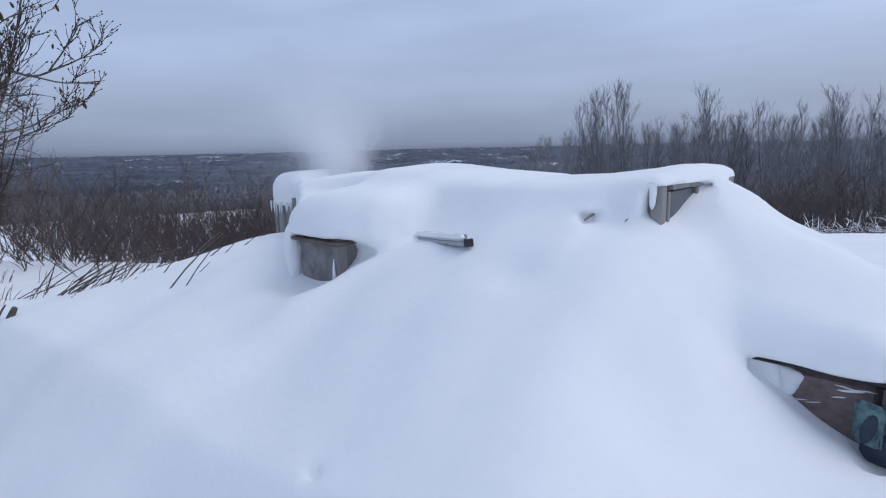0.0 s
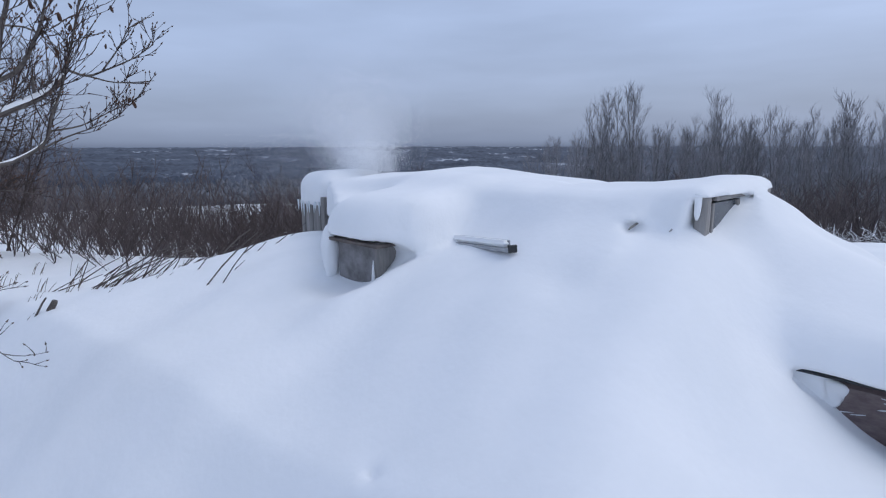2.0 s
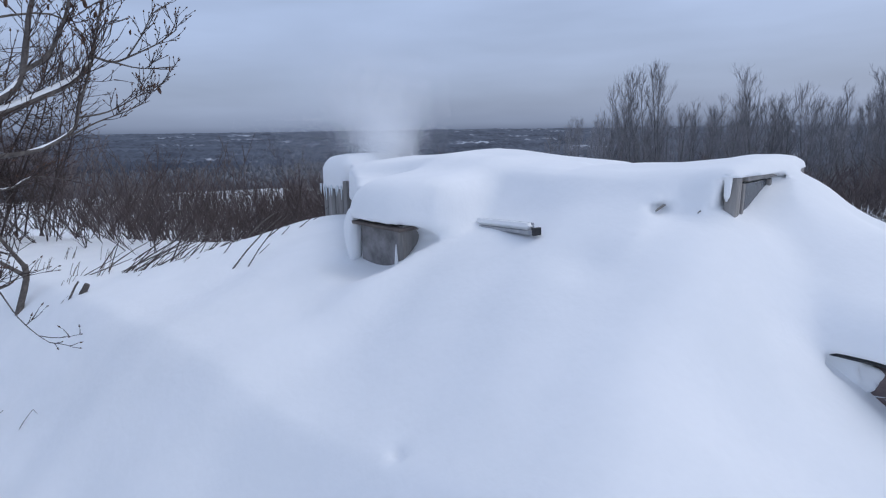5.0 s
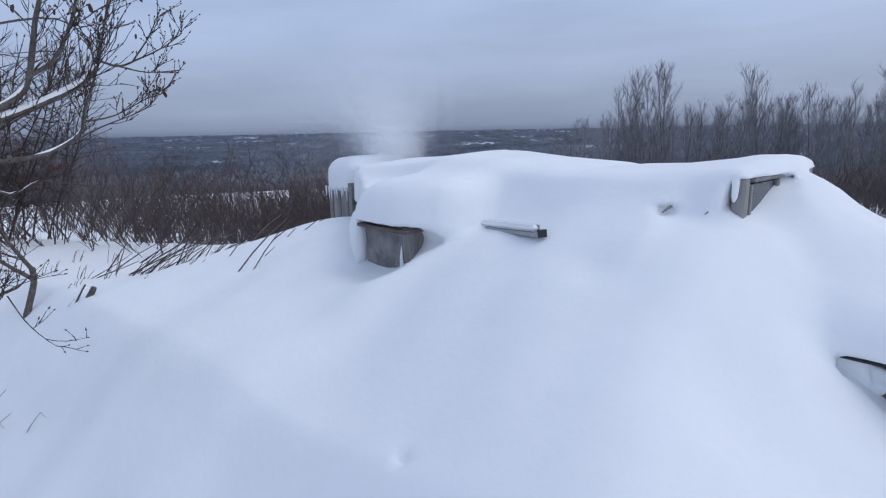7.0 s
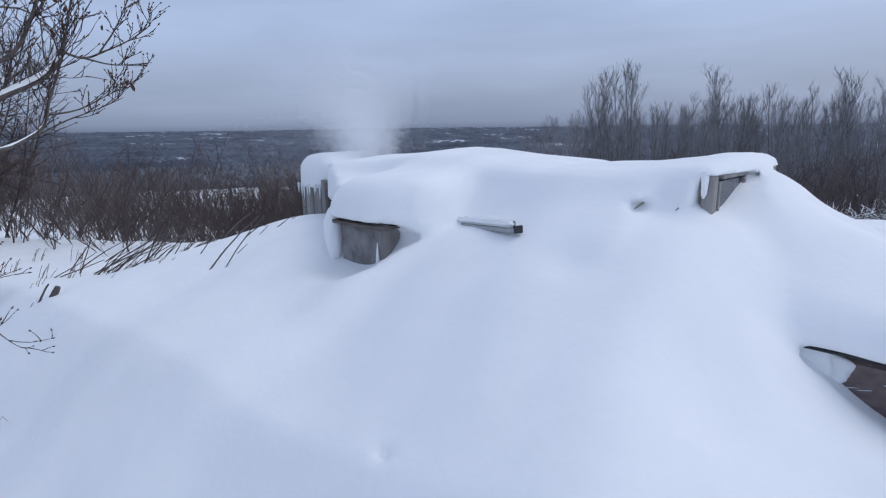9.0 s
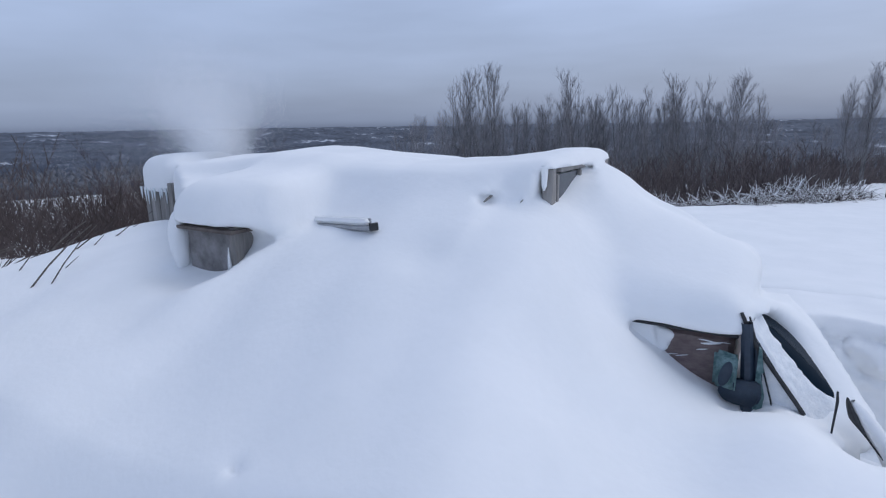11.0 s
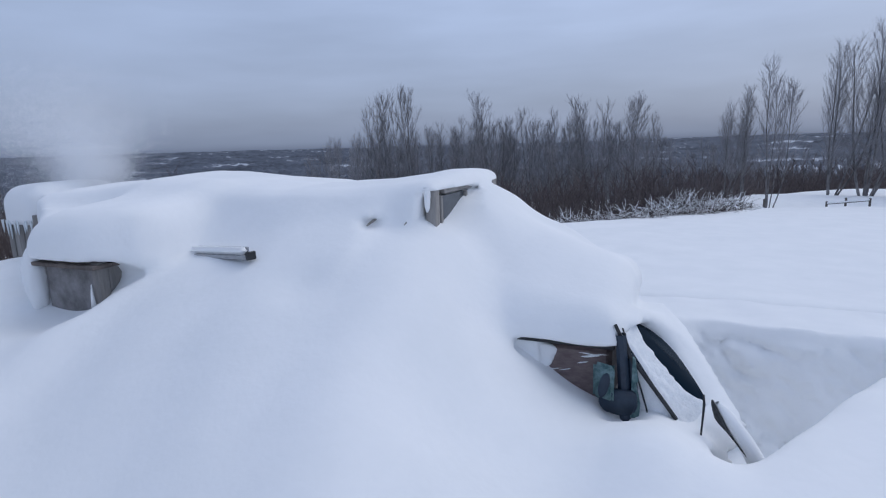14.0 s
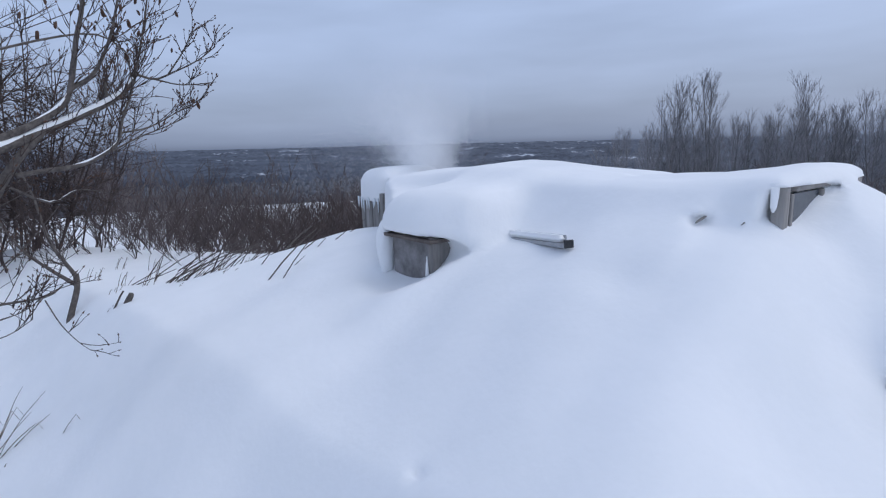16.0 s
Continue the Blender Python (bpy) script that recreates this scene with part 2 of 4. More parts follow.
def land(X, Y):
    """Height of the open ground: a snowy hilltop that falls away into a wide wooded valley."""
    R = np.hypot(X, Y) + 1e-6
    az = np.degrees(np.arctan2(X, Y))
    edge = soft_curve([-180, -60, -42, -30, -5, 15, 25, 30, 38, 45, 54, 90, 180], [30, 13, 9.5, 7.8, 9, 13, 15.5, 16.5, 18.8, 36, 46, 48, 48], az, 3)
    near = 0.30 - (0.30 * step(4, 7.5, R) + 0.05 * np.clip(R - 7, 0, 34)) * step(-3, 4, X)
    near = near + 0.14 * step(-1, -4, X) * step(2, 5, Y) - 0.10 * step(1.2, -1.2, X) * step(4.2, 1.0, Y)
    q = (X + 3.0) * 0.537 + (Y - 3.8) * 0.845
    near = near - (0.11 * step(0.08, -0.34, q) + 0.36 * np.clip(-q, 0, 1.6)) * step(1.1, -0.9, X) * step(-0.8, 1.0, Y)
    near = near - 0.12 * np.clip(-X - 0.2, 0, 3.8) * step(0.0, -0.8, q) * step(5.4, 2.0, Y)
    near = near - 0.32 * step(42.5, 44.5, az) * np.exp(-((R - np.interp(az, [44, 54], [26.0, 31.0])) / 1.6) ** 2)
    near = near - 0.12 * np.exp(-((X + 2.6) / 1.1) ** 2 - ((Y - 6.3) / 0.9) ** 2)
    out = np.maximum(R - edge, 0)
    fall = 1.9 * (1 - np.exp(-(out / 8) ** 1.3)) + 62 * (1 - np.exp(-out / 720))
    rise = 48 * step(700, 3400, R) + 14 * step(2500, 3800, R) * (0.5 + 0.5 * bumps(X, Y, 5, 2600))
    z = near - fall + rise
    return z + 0.02 * bumps(X, Y, 3, 1.9) * step(1, 4, R) + 2.2 * bumps(X, Y, 8, 300) * step(70, 400, R)


def drift(X, Y):
    """The open ground with the snow that the wind has heaped round the truck, and the dug trench beyond it."""
    x, y = to_local(X, Y)
    g = land(X, Y)
    trench = step(2.35, 2.72, y + 0.10 * bumps(x, y, 2, 1.1))
    floor = -0.95 + 0.07 * bumps(x, y, 4, 0.5)
    beside = step(-3.6, -1.2, x) * step(1.15, 1.7, y)
    q = -(x - 0.60) * 0.86 + (y + 0.50) * 0.51
    front = step(0.0, 0.42, q) * step(0.42, 0.8, x) * step(-0.55, -0.1, y)
    dug = np.maximum(beside, front) * (1 - trench)
    g = g * (1 - dug) + floor * dug
    g = g + 0.006 * bumps(x, y, 71, 0.10) * np.exp(-((x + 0.95) / 0.3) ** 2 - ((y + 0.25) / 0.3) ** 2) + 0.05 * np.exp(-((q + 0.15) / 0.3) ** 2) * step(0.5, 0.9, x) * step(-1.2, -0.4, y)
    wall_y = soft_curve([-6.5, -4.4, -3.9, -3.1, -2.7, -1.3, -0.7, 1], [0.3, -0.1, -0.70, -0.74, -0.15, 0.1, -0.04, -0.04], x, 0.22)
    wall_z = soft_curve([-9, -7.6, -6.4, -5.4, -4.3, -3.8, -3.15, -2.9, -2.5, -1.8, -1.5, -1.05, -0.8, -0.6, -0.25, 0.0, 0.15, 0.35, 0.5, 1.0, 1.5],
                        [0.1, 0.14, 0.50, 0.95, 0.96, 0.88, 0.87, 1.09, 1.23, 1.35, 1.38, 1.31, 1.0, 0.74, 0.45, 0.34, 0.40, 0.36, 0.24, 0.05, -0.6], x, 0.20)
    sig = soft_curve([-8, -5, -3, -1, 0.5, 1.5], [1.6, 1.5, 0.95, 1.0, 1.05, 1.0], x, 0.6)
    d = wall_y - y
    prof = np.where(d > 0, np.exp(-0.5 * (d / sig) ** 2), np.exp(-0.5 * (d / soft_curve([-9, -4, -1, 0, 0.4, 1], [1.3, 1.2, 0.6, 0.3, 0.15, 0.12], x, 0.3)) ** 2))
    g = g + np.maximum(wall_z - g, 0) * prof
    swell = 0.13 * np.exp(-((x + 1.5) / 0.9) ** 2 - ((y + 1.25) / 0.55) ** 2) + 0.16 * np.exp(-((x - 0.25) / 0.35) ** 2 - ((y + 0.55) / 0.35) ** 2)
    swell = swell - 0.05 * np.exp(-((x + 1.58) / 0.2) ** 2 - ((y + 0.66) / 0.15) ** 2)
    swell = swell - 0.05 * np.exp(-((x + 0.55) / 0.5) ** 2 - ((y + 0.95) / 0.28) ** 2) + 0.05 * np.exp(-((x + 0.9) / 0.8) ** 2 - ((y + 1.75) / 0.35) ** 2)
    swell = swell - 0.04 * np.exp(-((x + 3.2) / 0.5) ** 2 - ((y + 1.5) / 0.3) ** 2)
    for px, py, pr in ((0.9, -1.55, 0.07), (-1.75, -1.9, 0.04)):
        swell = swell - 0.05 * np.exp(-((x - px) / pr) ** 2 - ((y - py) / (0.7 * pr)) ** 2)
    return g + swell * (1 - dug) + 0.012 * bumps(x, y, 9, 0.9) + (0.05 * bumps(x, y, 12, 0.4) + 0.04 * bumps(x, y, 13, 0.9)) * step(0.02, 0.5, dug) + 0.05 * bumps(x, y, 16, 0.5) * np.exp(-((y - 2.5) / 0.25) ** 2) * step(-1, 0, x)


X0, X1, Y0, Y1 = -8.6, 3.4, -4.6, 3.9


# ---- the snow heap over the truck: a solid shape, with overhangs ----
def box_d(x, y, z, a, b, r):
    """Distance to a rounded box between two corners."""
    q = [np.abs(v - (p + s) / 2) - (s - p) / 2 + r for v, p, s in zip((x, y, z), a, b)]
    out = np.sqrt(sum(np.maximum(v, 0) ** 2 for v in q))
    return out + np.minimum(np.maximum(np.maximum(q[0], q[1]), q[2]), 0) - r


def ball_d(x, y, z, c, r):
    k = np.sqrt(sum(((v - p) / s) ** 2 for v, p, s in zip((x, y, z), c, r)))
    return (k - 1) * min(r)


def join(a, b, k):
    t = np.clip(0.5 + 0.5 * (b - a) / k, 0, 1)
    return b + (a - b) * t - k * t * (1 - t)


def cut(a, b, k):
    return -join(-a, b, k)


def screen_x(y, z):
    """The windscreen, curved round its near edge: how far forward it stands at a height."""
    return 0.55 - 0.65 * z + step(-0.02, 0.3, y) * (0.30 - 0.35 * z)


def screen_end(z):
    """How far across the windscreen reaches at a height."""
    return soft_curve([-0.25, 0.0, 0.14, 0.31, 0.46, 0.56, 0.70, 0.85], [0.05, 0.06, 0.10, 0.38, 0.72, 0.92, 0.95, 1.3], z, 0.03)


def snow_solid(x, y, z):
    X, Y = to_world(x, y)
    d = (z - drift(X, Y)) * 0.8
    # clods on the dug wall of the trench
    lumps = 0.19 * np.abs(bumps(x, z + 0.3 * y, 41, 0.5)) + 0.13 * np.abs(bumps(x, z, 42, 0.26)) + 0.05 * bumps(x + y, z, 43, 0.14)
    d = d - (lumps - 0.10) * step(2.15, 2.45, y) * step(2.95, 2.65, y) * step(-1.5, -0.5, x) * step(0.03, -0.10, z)
    # hollows: before the porch, under the cab's gutter, round the mirror
    d = cut(d, ball_d(x, y, z, (-3.40, -0.98, 1.08), (0.42, 0.26, 0.27)), 0.14)
    d = cut(d, ball_d(x, y, z, (-0.14, -0.03, 0.685), (0.28, 0.09, 0.21)), 0.05)
    d = cut(d, ball_d(x, y, z, (-0.50, -0.06, 0.70), (0.16, 0.05, 0.07)), 0.04)
    d = cut(d, ball_d(x, y, z, (0.05, -0.10, 0.53), (0.15, 0.15, 0.23)), 0.06)
    d = cut(d, ball_d(x, y, z, (0.62, -0.13, 0.03), (0.21, 0.22, 0.24)), 0.06)
    d = cut(d, ball_d(x, y, z, (-2.96, -0.27, 1.16), (0.16, 0.10, 0.06)), 0.04)
    d = cut(d, ball_d(x, y, z, (-1.46, -0.06, 1.40), (0.06, 0.07, 0.05)), 0.03)
    # roof snow on the hut, waved along its ridge, thin over the front window
    crest = soft_curve([-4.9, -4.5, -3.64, -3.1, -2.45, -2.28, -2.18, -1.8, -1.2], [1.54, 1.57, 1.68, 1.63, 1.595, 1.56, 1.59, 1.605, 1.68], x, 0.045)
    roof = box_d(x, y, z - (crest - 1.62) + 0.05 * ((y - 0.8) / 0.7) ** 2, (-4.95, 0.02, 1.24), (-1.065, 1.41, 1.62), 0.13)
    roof = np.maximum(roof, soft_curve([-1.9, -1.25, -1.20, -1.0], [1.2, 1.22, 1.575, 1.575], x, 0.015) - z)
    d = join(d, roof, 0.04 + 0.19 * step(-1.22, -1.6, x))
    # snow heaped between the porch and the rail
    fill = np.minimum(0.88 + 1.10 * (y + 0.77), 1.11) - 0.30 * np.maximum(x + 3.05, 0)
    fill = np.maximum(np.maximum((z - fill) * 0.7, -3.12 - x), np.maximum(x + 1.9, y - 0.4))
    d = join(d, fill, 0.07)
    # snow plastered against the hut's side below the eave
    slope = 1.50 - (1.30 - 0.58 * step(-2.6, -1.9, x)) * np.maximum(0.02 - y, 0) + 0.03 * bumps(x, y, 51, 0.9)
    bank = np.maximum(np.maximum((z - slope) * 0.76, y - 0.5), np.maximum(-3.0 - x, x + 1.50))
    d = join(d, bank, 0.16)
    d = cut(d, ball_d(x, y, z, (-1.47, -0.10, 1.385), (0.05, 0.10, 0.03)), 0.03)
    # the roof snow runs down on to the porch without a gap
    run = np.maximum(np.maximum((z - 1.375 - 0.09 * (y + 0.9)) * 0.95, 1.22 - z), np.maximum((0.15 - 1.56 * (y + 3.19) - x) * 0.53, np.maximum(x + 2.95, np.maximum(-0.55 - y, y - 0.8))))
    d = join(d, run, 0.20)
    # snow on the porch, flat beneath
    cap = box_d(x + 0.1 * y, y, z - 0.10 * (y + 0.3) - 0.05 * (x + 3.4), (-3.80, -0.90, 1.0), (-2.85, 0.4, 1.53), 0.22)
    cap = -join(-cap, -(x + 3.02 - 0.9 * (y + 0.80)) * 0.7, 0.16)
    d = join(d, np.maximum(cap, 1.203 + 0.010 * np.sin(7 * x + 1) - z), 0.17)
    # the lobe over the rear corner
    lobe = box_d(x, y, z + 0.05 * ((y - 0.8) / 0.6) ** 2 - 0.04 * (x + 5.5), (-6.06, 0.30, 1.0), (-5.42, 1.25, 1.61), 0.17)
    d = join(d, np.maximum(lobe, 1.185 - z), 0.03)
    # cab roof snow, rising to the hut
    lift = np.minimum(x, 0)
    top = 0.99 - 0.30 * lift - 0.14 * lift * np.clip(y, 0, 0.9) + 0.06 * np.clip(y, 0, 0.9) - 0.5 * np.maximum(0.12 - y, 0) ** 1.5
    top = top + 0.07 * step(-0.5, -1.05, x) * (step(0.25, 0.6, y) - 0.1 * step(0.5, 0.1, y)) - 0.11 * step(0.65, 1.4, y)
    top = top - (0.07 - 0.20 * lift) * step(0.75, -0.15, y) * step(-1.2, -0.75, x) + 0.025 * bumps(x, y, 61, 0.7)
    side = box_d(x, y, 0 * z, (-1.35, -0.07, -9), (0.05, 1.50, 9), 0.10)
    slab = -join(-(z - top) * 0.9, -side, 0.16)
    d = join(d, np.maximum(slab, 0.735 + 0.012 * np.sin(9 * x) - z), 0.07 + 0.20 * step(-0.5, -0.8, x) * step(-1.12, -0.9, x))
    # snow on the windscreen: a thick sheet beyond the clear glass, a thin crust before it
    up = (x - screen_x(y, z)) * 0.75
    lip = soft_curve([-0.4, 0.2, 0.30, 0.345, 0.386, 0.45, 0.53, 0.61, 0.70, 0.776, 0.82], [-0.02, 0.0, 0.05, 0.23, 0.33, 0.43, 0.52, 0.53, 0.46, 0.33, 0.05], z, 0.02)
    thick = 0.03 + 0.055 * step(0.0, 0.12, y - lip)
    sheet = np.maximum(np.maximum(up - thick, -up - 0.12), np.maximum((lip - y) * 0.7, np.maximum((y - screen_end(z)) * 0.7, np.maximum(-0.25 - z, z - 0.85 + 0.13 * step(0.3, 0.8, y)))))
    d = join(d, sheet, 0.035)
    return d


def surface(values, origin, size):
    """Naive surface nets: one vertex in each cell that the surface crosses."""
    inside = values < 0
    nx, ny, nz = values.shape
    count = np.zeros((nx - 1, ny - 1, nz - 1), np.int8)
    for i in (0, 1):
        for j in (0, 1):
            for k in (0, 1):
                count += inside[i:nx - 1 + i, j:ny - 1 + j, k:nz - 1 + k]
    cells = np.argwhere((count > 0) & (count < 8))
    index = -np.ones(count.shape, np.int64)
    index[tuple(cells.T)] = np.arange(len(cells))
    total, hits = np.zeros((len(cells), 3)), np.zeros(len(cells))
    corners = [(i, j, k) for i in (0, 1) for j in (0, 1) for k in (0, 1)]
    for p in corners:
        for axis in range(3):
            if p[axis]:
                continue
            q = list(p)
            q[axis] = 1
            va, vb = values[tuple((cells + p).T)], values[tuple((cells + q).T)]
            cross = (va < 0) != (vb < 0)
            t = np.where(cross, va / np.where(cross, va - vb, 1), 0)
            spot = np.array(p, float)[None] + t[:, None] * np.eye(3)[axis]
            total += spot * cross[:, None]
            hits += cross
    verts = (cells + total / hits[:, None]) * size + origin
    faces = []
    for axis in range(3):
        b, c = (axis + 1) % 3, (axis + 2) % 3
        lo = [slice(1, -1)] * 3
        lo[axis] = slice(0, -1)
        hi = list(lo)
        hi[axis] = slice(1, None)
        change = inside[tuple(lo)] != inside[tuple(hi)]
        at = np.argwhere(change)
        off = np.array([1, 1, 1])
        off[axis] = 0
        at = at + off
        db, dc = np.eye(3, dtype=int)[b], np.eye(3, dtype=int)[c]
        quad = np.stack([index[tuple((at - s).T)] for s in (db + dc, dc, 0 * db, db)], 1)
        solid = inside[tuple(at.T)]
        quad[~solid] = quad[~solid][:, ::-1]
        faces.append(quad[(quad >= 0).all(1)])
    return verts, np.concatenate(faces)


CELL = 0.036
nx, ny, nz = int((X1 - X0) / CELL), int((Y1 - Y0) / CELL), int(3.2 / CELL)
gx, gy, gz = np.meshgrid(X0 + CELL * np.arange(nx), Y0 + CELL * np.arange(ny), -1.3 + CELL * np.arange(nz), indexing="ij", sparse=True)
V, F = surface(snow_solid(gx, gy, gz), np.array([X0, Y0, -1.3]), CELL)
heap = mesh_object("snow_heap", V, F, SNOW, smooth=True)
heap.matrix_world = TRUCK
tagged(heap, "deep smooth white snow drift burying an old truck and its hut", "snow", kind="structure")

# the ground: one sheet, fine near the camera, out to the horizon
u = np.linspace(-1, 1, 291)
axis_u = 26 * u + 500 * np.sign(u) * np.abs(u) ** 5 + 3600 * np.sign(u) * np.abs(u) ** 13
GX, GY = np.meshgrid(axis_u + 1, axis_u + 3, indexing="ij")
lx, ly = to_local(GX, GY)
within = np.minimum(np.minimum(lx - X0, X1 - lx), np.minimum(ly - Y0, Y1 - ly))
GZ = np.where(within > 0, drift(GX, GY), land(GX, GY)) - 0.5 * step(0.02, 0.5, within)
n = len(u)
ids = np.arange(n * n).reshape(n, n)
quads = np.stack([ids[:-1, :-1], ids[1:, :-1], ids[1:, 1:], ids[:-1, 1:]], -1).reshape(-1, 4)
ground = mesh_object("ground", np.stack([GX, GY, GZ], -1).reshape(-1, 3), quads, SNOW, smooth=True)
tagged(ground, "snow-covered hilltop field falling away to a wide valley", "snow", kind="structure")

# ---- the truck and its hut ----
truck = thing("truck", TRUCK, "old truck buried in snow, brown side panel, iced windscreen", "truck")
part("cab_body", board(-1.1, -0.02, 0.03, 1.44, -0.8, 0.70, 0.03), BROWN, truck, "dull brown painted side panel")
part("drip_rail", board(-0.67, 0.0, -0.025, 0.03, 0.712, 0.732, 0.006), BLACK, truck, "thin black roof gutter")
V, F = [], []
tube_into(V, F, [(0.03, -0.02, 0.81), (0.05, -0.02, 0.58), (0.08, -0.025, 0.22)], [0.030, 0.034, 0.036], 8)
tube_into(V, F, [(0.085, -0.005, 0.70), (0.10, -0.005, 0.55), (0.125, -0.01, 0.22)], [0.016, 0.024, 0.030], 8)
mesh_object("door_post", V, F, PAINT, truck, "dark blue-black door post")
V, F = [], []
tube_into(V, F, [(0.0, -0.02, 0.86), (0.04, -0.02, 0.775), (0.075, -0.02, 0.70), (0.18, -0.018, 0.56), (0.281, -0.015, 0.424), (0.33, -0.01, 0.355)], [0.010, 0.012, 0.013, 0.013, 0.013, 0.012], 6)
mesh_object("windscreen_pillar", V, F, BLACK, truck, "black rubber-edged windscreen pillar")
part("roof_edge", board(-0.02, 0.02, 1.44, 1.475, 0.64, 0.665, 0.006), BLACK, truck, "dark front edge of the cab roof")
# windscreen: a curved sheet with thickness
zs, us = np.linspace(0.0, 0.82, 14), np.linspace(0, 1, 22)
V, F = [], []
for side in (0.0, 0.006):
    for z in zs:
        for u in us:
            y = -0.01 + u * (min(float(screen_end(np.array(z))), 0.98 - 5 * max(z - 0.66, 0)) - 0.03)
            V.append((float(screen_x(np.array(y), z)) - side, y, z))
for i in range(13):
    for j in range(21):
        k = i * 22 + j
        F += [(k, k + 1, k + 23, k + 22), (k + 330, k + 331, k + 309, k + 308)]
glass = mesh_object("windscreen", V, F, GLASS, truck, "dark windscreen glass edged with frost", True)
# frozen crust on the near side of the glass
rows, cols = 40, 14
V, F = [], []
for i in range(rows):
    z = 0.16 + 0.64 * i / (rows - 1)
    far = float(np.interp(z, [0.16, 0.3, 0.36, 0.40, 0.48, 0.58, 0.69, 0.76, 0.8], [0.3, 0.32, 0.25, 0.20, 0.175, 0.172, 0.188, 0.25, 0.38])) + 0.022 * noise.noise(Vector((z * 14, 0, 3))) + 0.014 * noise.noise(Vector((z * 45, 0, 7)))
    for j in range(cols):
        y = 0.0 + (far + 0.01) * j / (cols - 1)
        lift = 0.016 + 0.014 * noise.noise(Vector((y * 30, z * 22, 1))) + 0.007 * noise.noise(Vector((y * 70, z * 60, 5)))
        if j in (0, cols - 1):
            lift = -0.01
        V.append((float(screen_x(np.array(y), z)) + max(lift, -0.012), y, z))
for i in range(rows - 1):
    for j in range(cols - 1):
        k = i * cols + j
        F.append((k, k + 1, k + cols + 1, k + cols))
mesh_object("frozen_crust", V, F, CRUST, truck, "granular white frozen snow on the glass", True)
V, F = [], []
tube_into(V, F, [(0.039, -0.022, 0.845), (0.07, -0.022, 0.745), (0.10, -0.022, 0.643), (0.14, -0.022, 0.52), (0.175, -0.022, 0.404), (0.19, -0.02, 0.34)], [0.005, 0.006, 0.006, 0.005, 0.005, 0.005], 5)
mesh_object("quarter_window_strip", V, F, BLACK, truck)
V = [(0.06, y, 0.74) for y in (0.0, 0.03)] + [(0.09, y, 0.22) for y in (0.0, 0.03)] + [(0.40, y, 0.22) for y in (0.0, 0.03)]
mesh_object("quarter_window", V, [(0, 2, 4), (1, 5, 3), (0, 1, 3, 2), (2, 3, 5, 4), (4, 5, 1, 0)], CRUST, truck, "quarter window packed with white snow")
wiper = new("wiper")
wiper.parent = truck
V, F = [], []
tube_into(V, F, [(0.458, 0.0, 0.513), (0.463, -0.002, 0.46), (0.461, -0.004, 0.405), (0.457, -0.006, 0.30), (0.452, -0.008, 0.18), (0.447, 0.0, 0.10)], [0.005, 0.007, 0.006, 0.005, 0.005, 0.004], 6)
mesh_object("wiper_arm", V, F, BLACK, wiper)
V, F = [], []
tube_into(V, F, smooth_line([(0.500, -0.005, 0.492), (0.512, 0.0, 0.45), (0.535, 0.0, 0.395), (0.565, 0.0, 0.35), (0.605, 0.0, 0.295), (0.65, 0.0, 0.235), (0.717, 0.0, 0.155)], 2),
          [0.005, 0.010, 0.013, 0.017, 0.021, 0.019, 0.014, 0.009, 0.006, 0.005, 0.005, 0.004, 0.003], 6)
mesh_object("cowl_edge", V, F, BLACK, truck, "dark edge of the bonnet showing through snow")
V, F = [], []
tube_into(V, F, smooth_line([(0.525, 0.02, 0.47), (0.56, 0.03, 0.42), (0.61, 0.03, 0.35), (0.68, 0.03, 0.25), (0.74, 0.03, 0.14), (0.80, 0.03, 0.02)], 2),
          [0.012, 0.022, 0.032, 0.038, 0.040, 0.042, 0.044, 0.046, 0.048, 0.050, 0.052], 8)
mesh_object("bonnet_snow", V, F, SNOW, truck, "white snow along the bonnet edge", True)
# door mirror: a frosted housing, solid, its hollow only painted on
mirror = new("door_mirror")
mirror.parent = truck
mirror["label"] = "broken teal mirror housing rimmed with frost"
mm = Matrix.Translation((0.03, -0.02, 0.025)) @ Matrix.Rotation(radians(-16), 4, "Z")
bm = board(-0.125, 0.0, -0.09, -0.045, 0.40, 0.62, 0.02, mm, 3)
for v in bm.verts:
    v.co += Vector((0.012, 0.01, 0.016)) * noise.noise(v.co * 24)
part("housing", bm, TEAL, mirror, "frosted teal shell", True)
# a flat dark ellipsoid stands in for the shade inside the opening
bm = bmesh.new()
bmesh.ops.create_icosphere(bm, subdivisions=3, radius=1)
bmesh.ops.transform(bm, matrix=mm @ Matrix.Translation((-0.052, -0.088, 0.505)) @ Matrix.Rotation(radians(14), 4, "Y") @ Matrix.Diagonal((0.030, 0.012, 0.078, 1)), verts=bm.verts)
part("opening", bm, PAINT, mirror, "dark blue solid piece painted as the shaded hollow where the glass is missing", True)
outline = [(-0.072, 0.50), (-0.078, 0.43), (-0.055, 0.385), (-0.015, 0.36), (0.06, 0.355), (0.115, 0.375), (0.135, 0.43), (0.118, 0.50)]
bm = bmesh.new()
front = bm.faces.new([bm.verts.new((x, -0.085, z)) for x, z in outline])
bmesh.ops.translate(bm, vec=(0, 0.055, 0), verts=[v for v in bmesh.ops.extrude_face_region(bm, geom=[front])["geom"] if isinstance(v, bmesh.types.BMVert)])
bmesh.ops.recalc_face_normals(bm, faces=bm.faces)
bmesh.ops.bevel(bm, geom=bm.edges[:], offset=0.012, segments=3, affect="EDGES")
for v in bm.verts:
    v.co += Vector((0.006, 0.004, 0.006)) * noise.noise(v.co * 30)
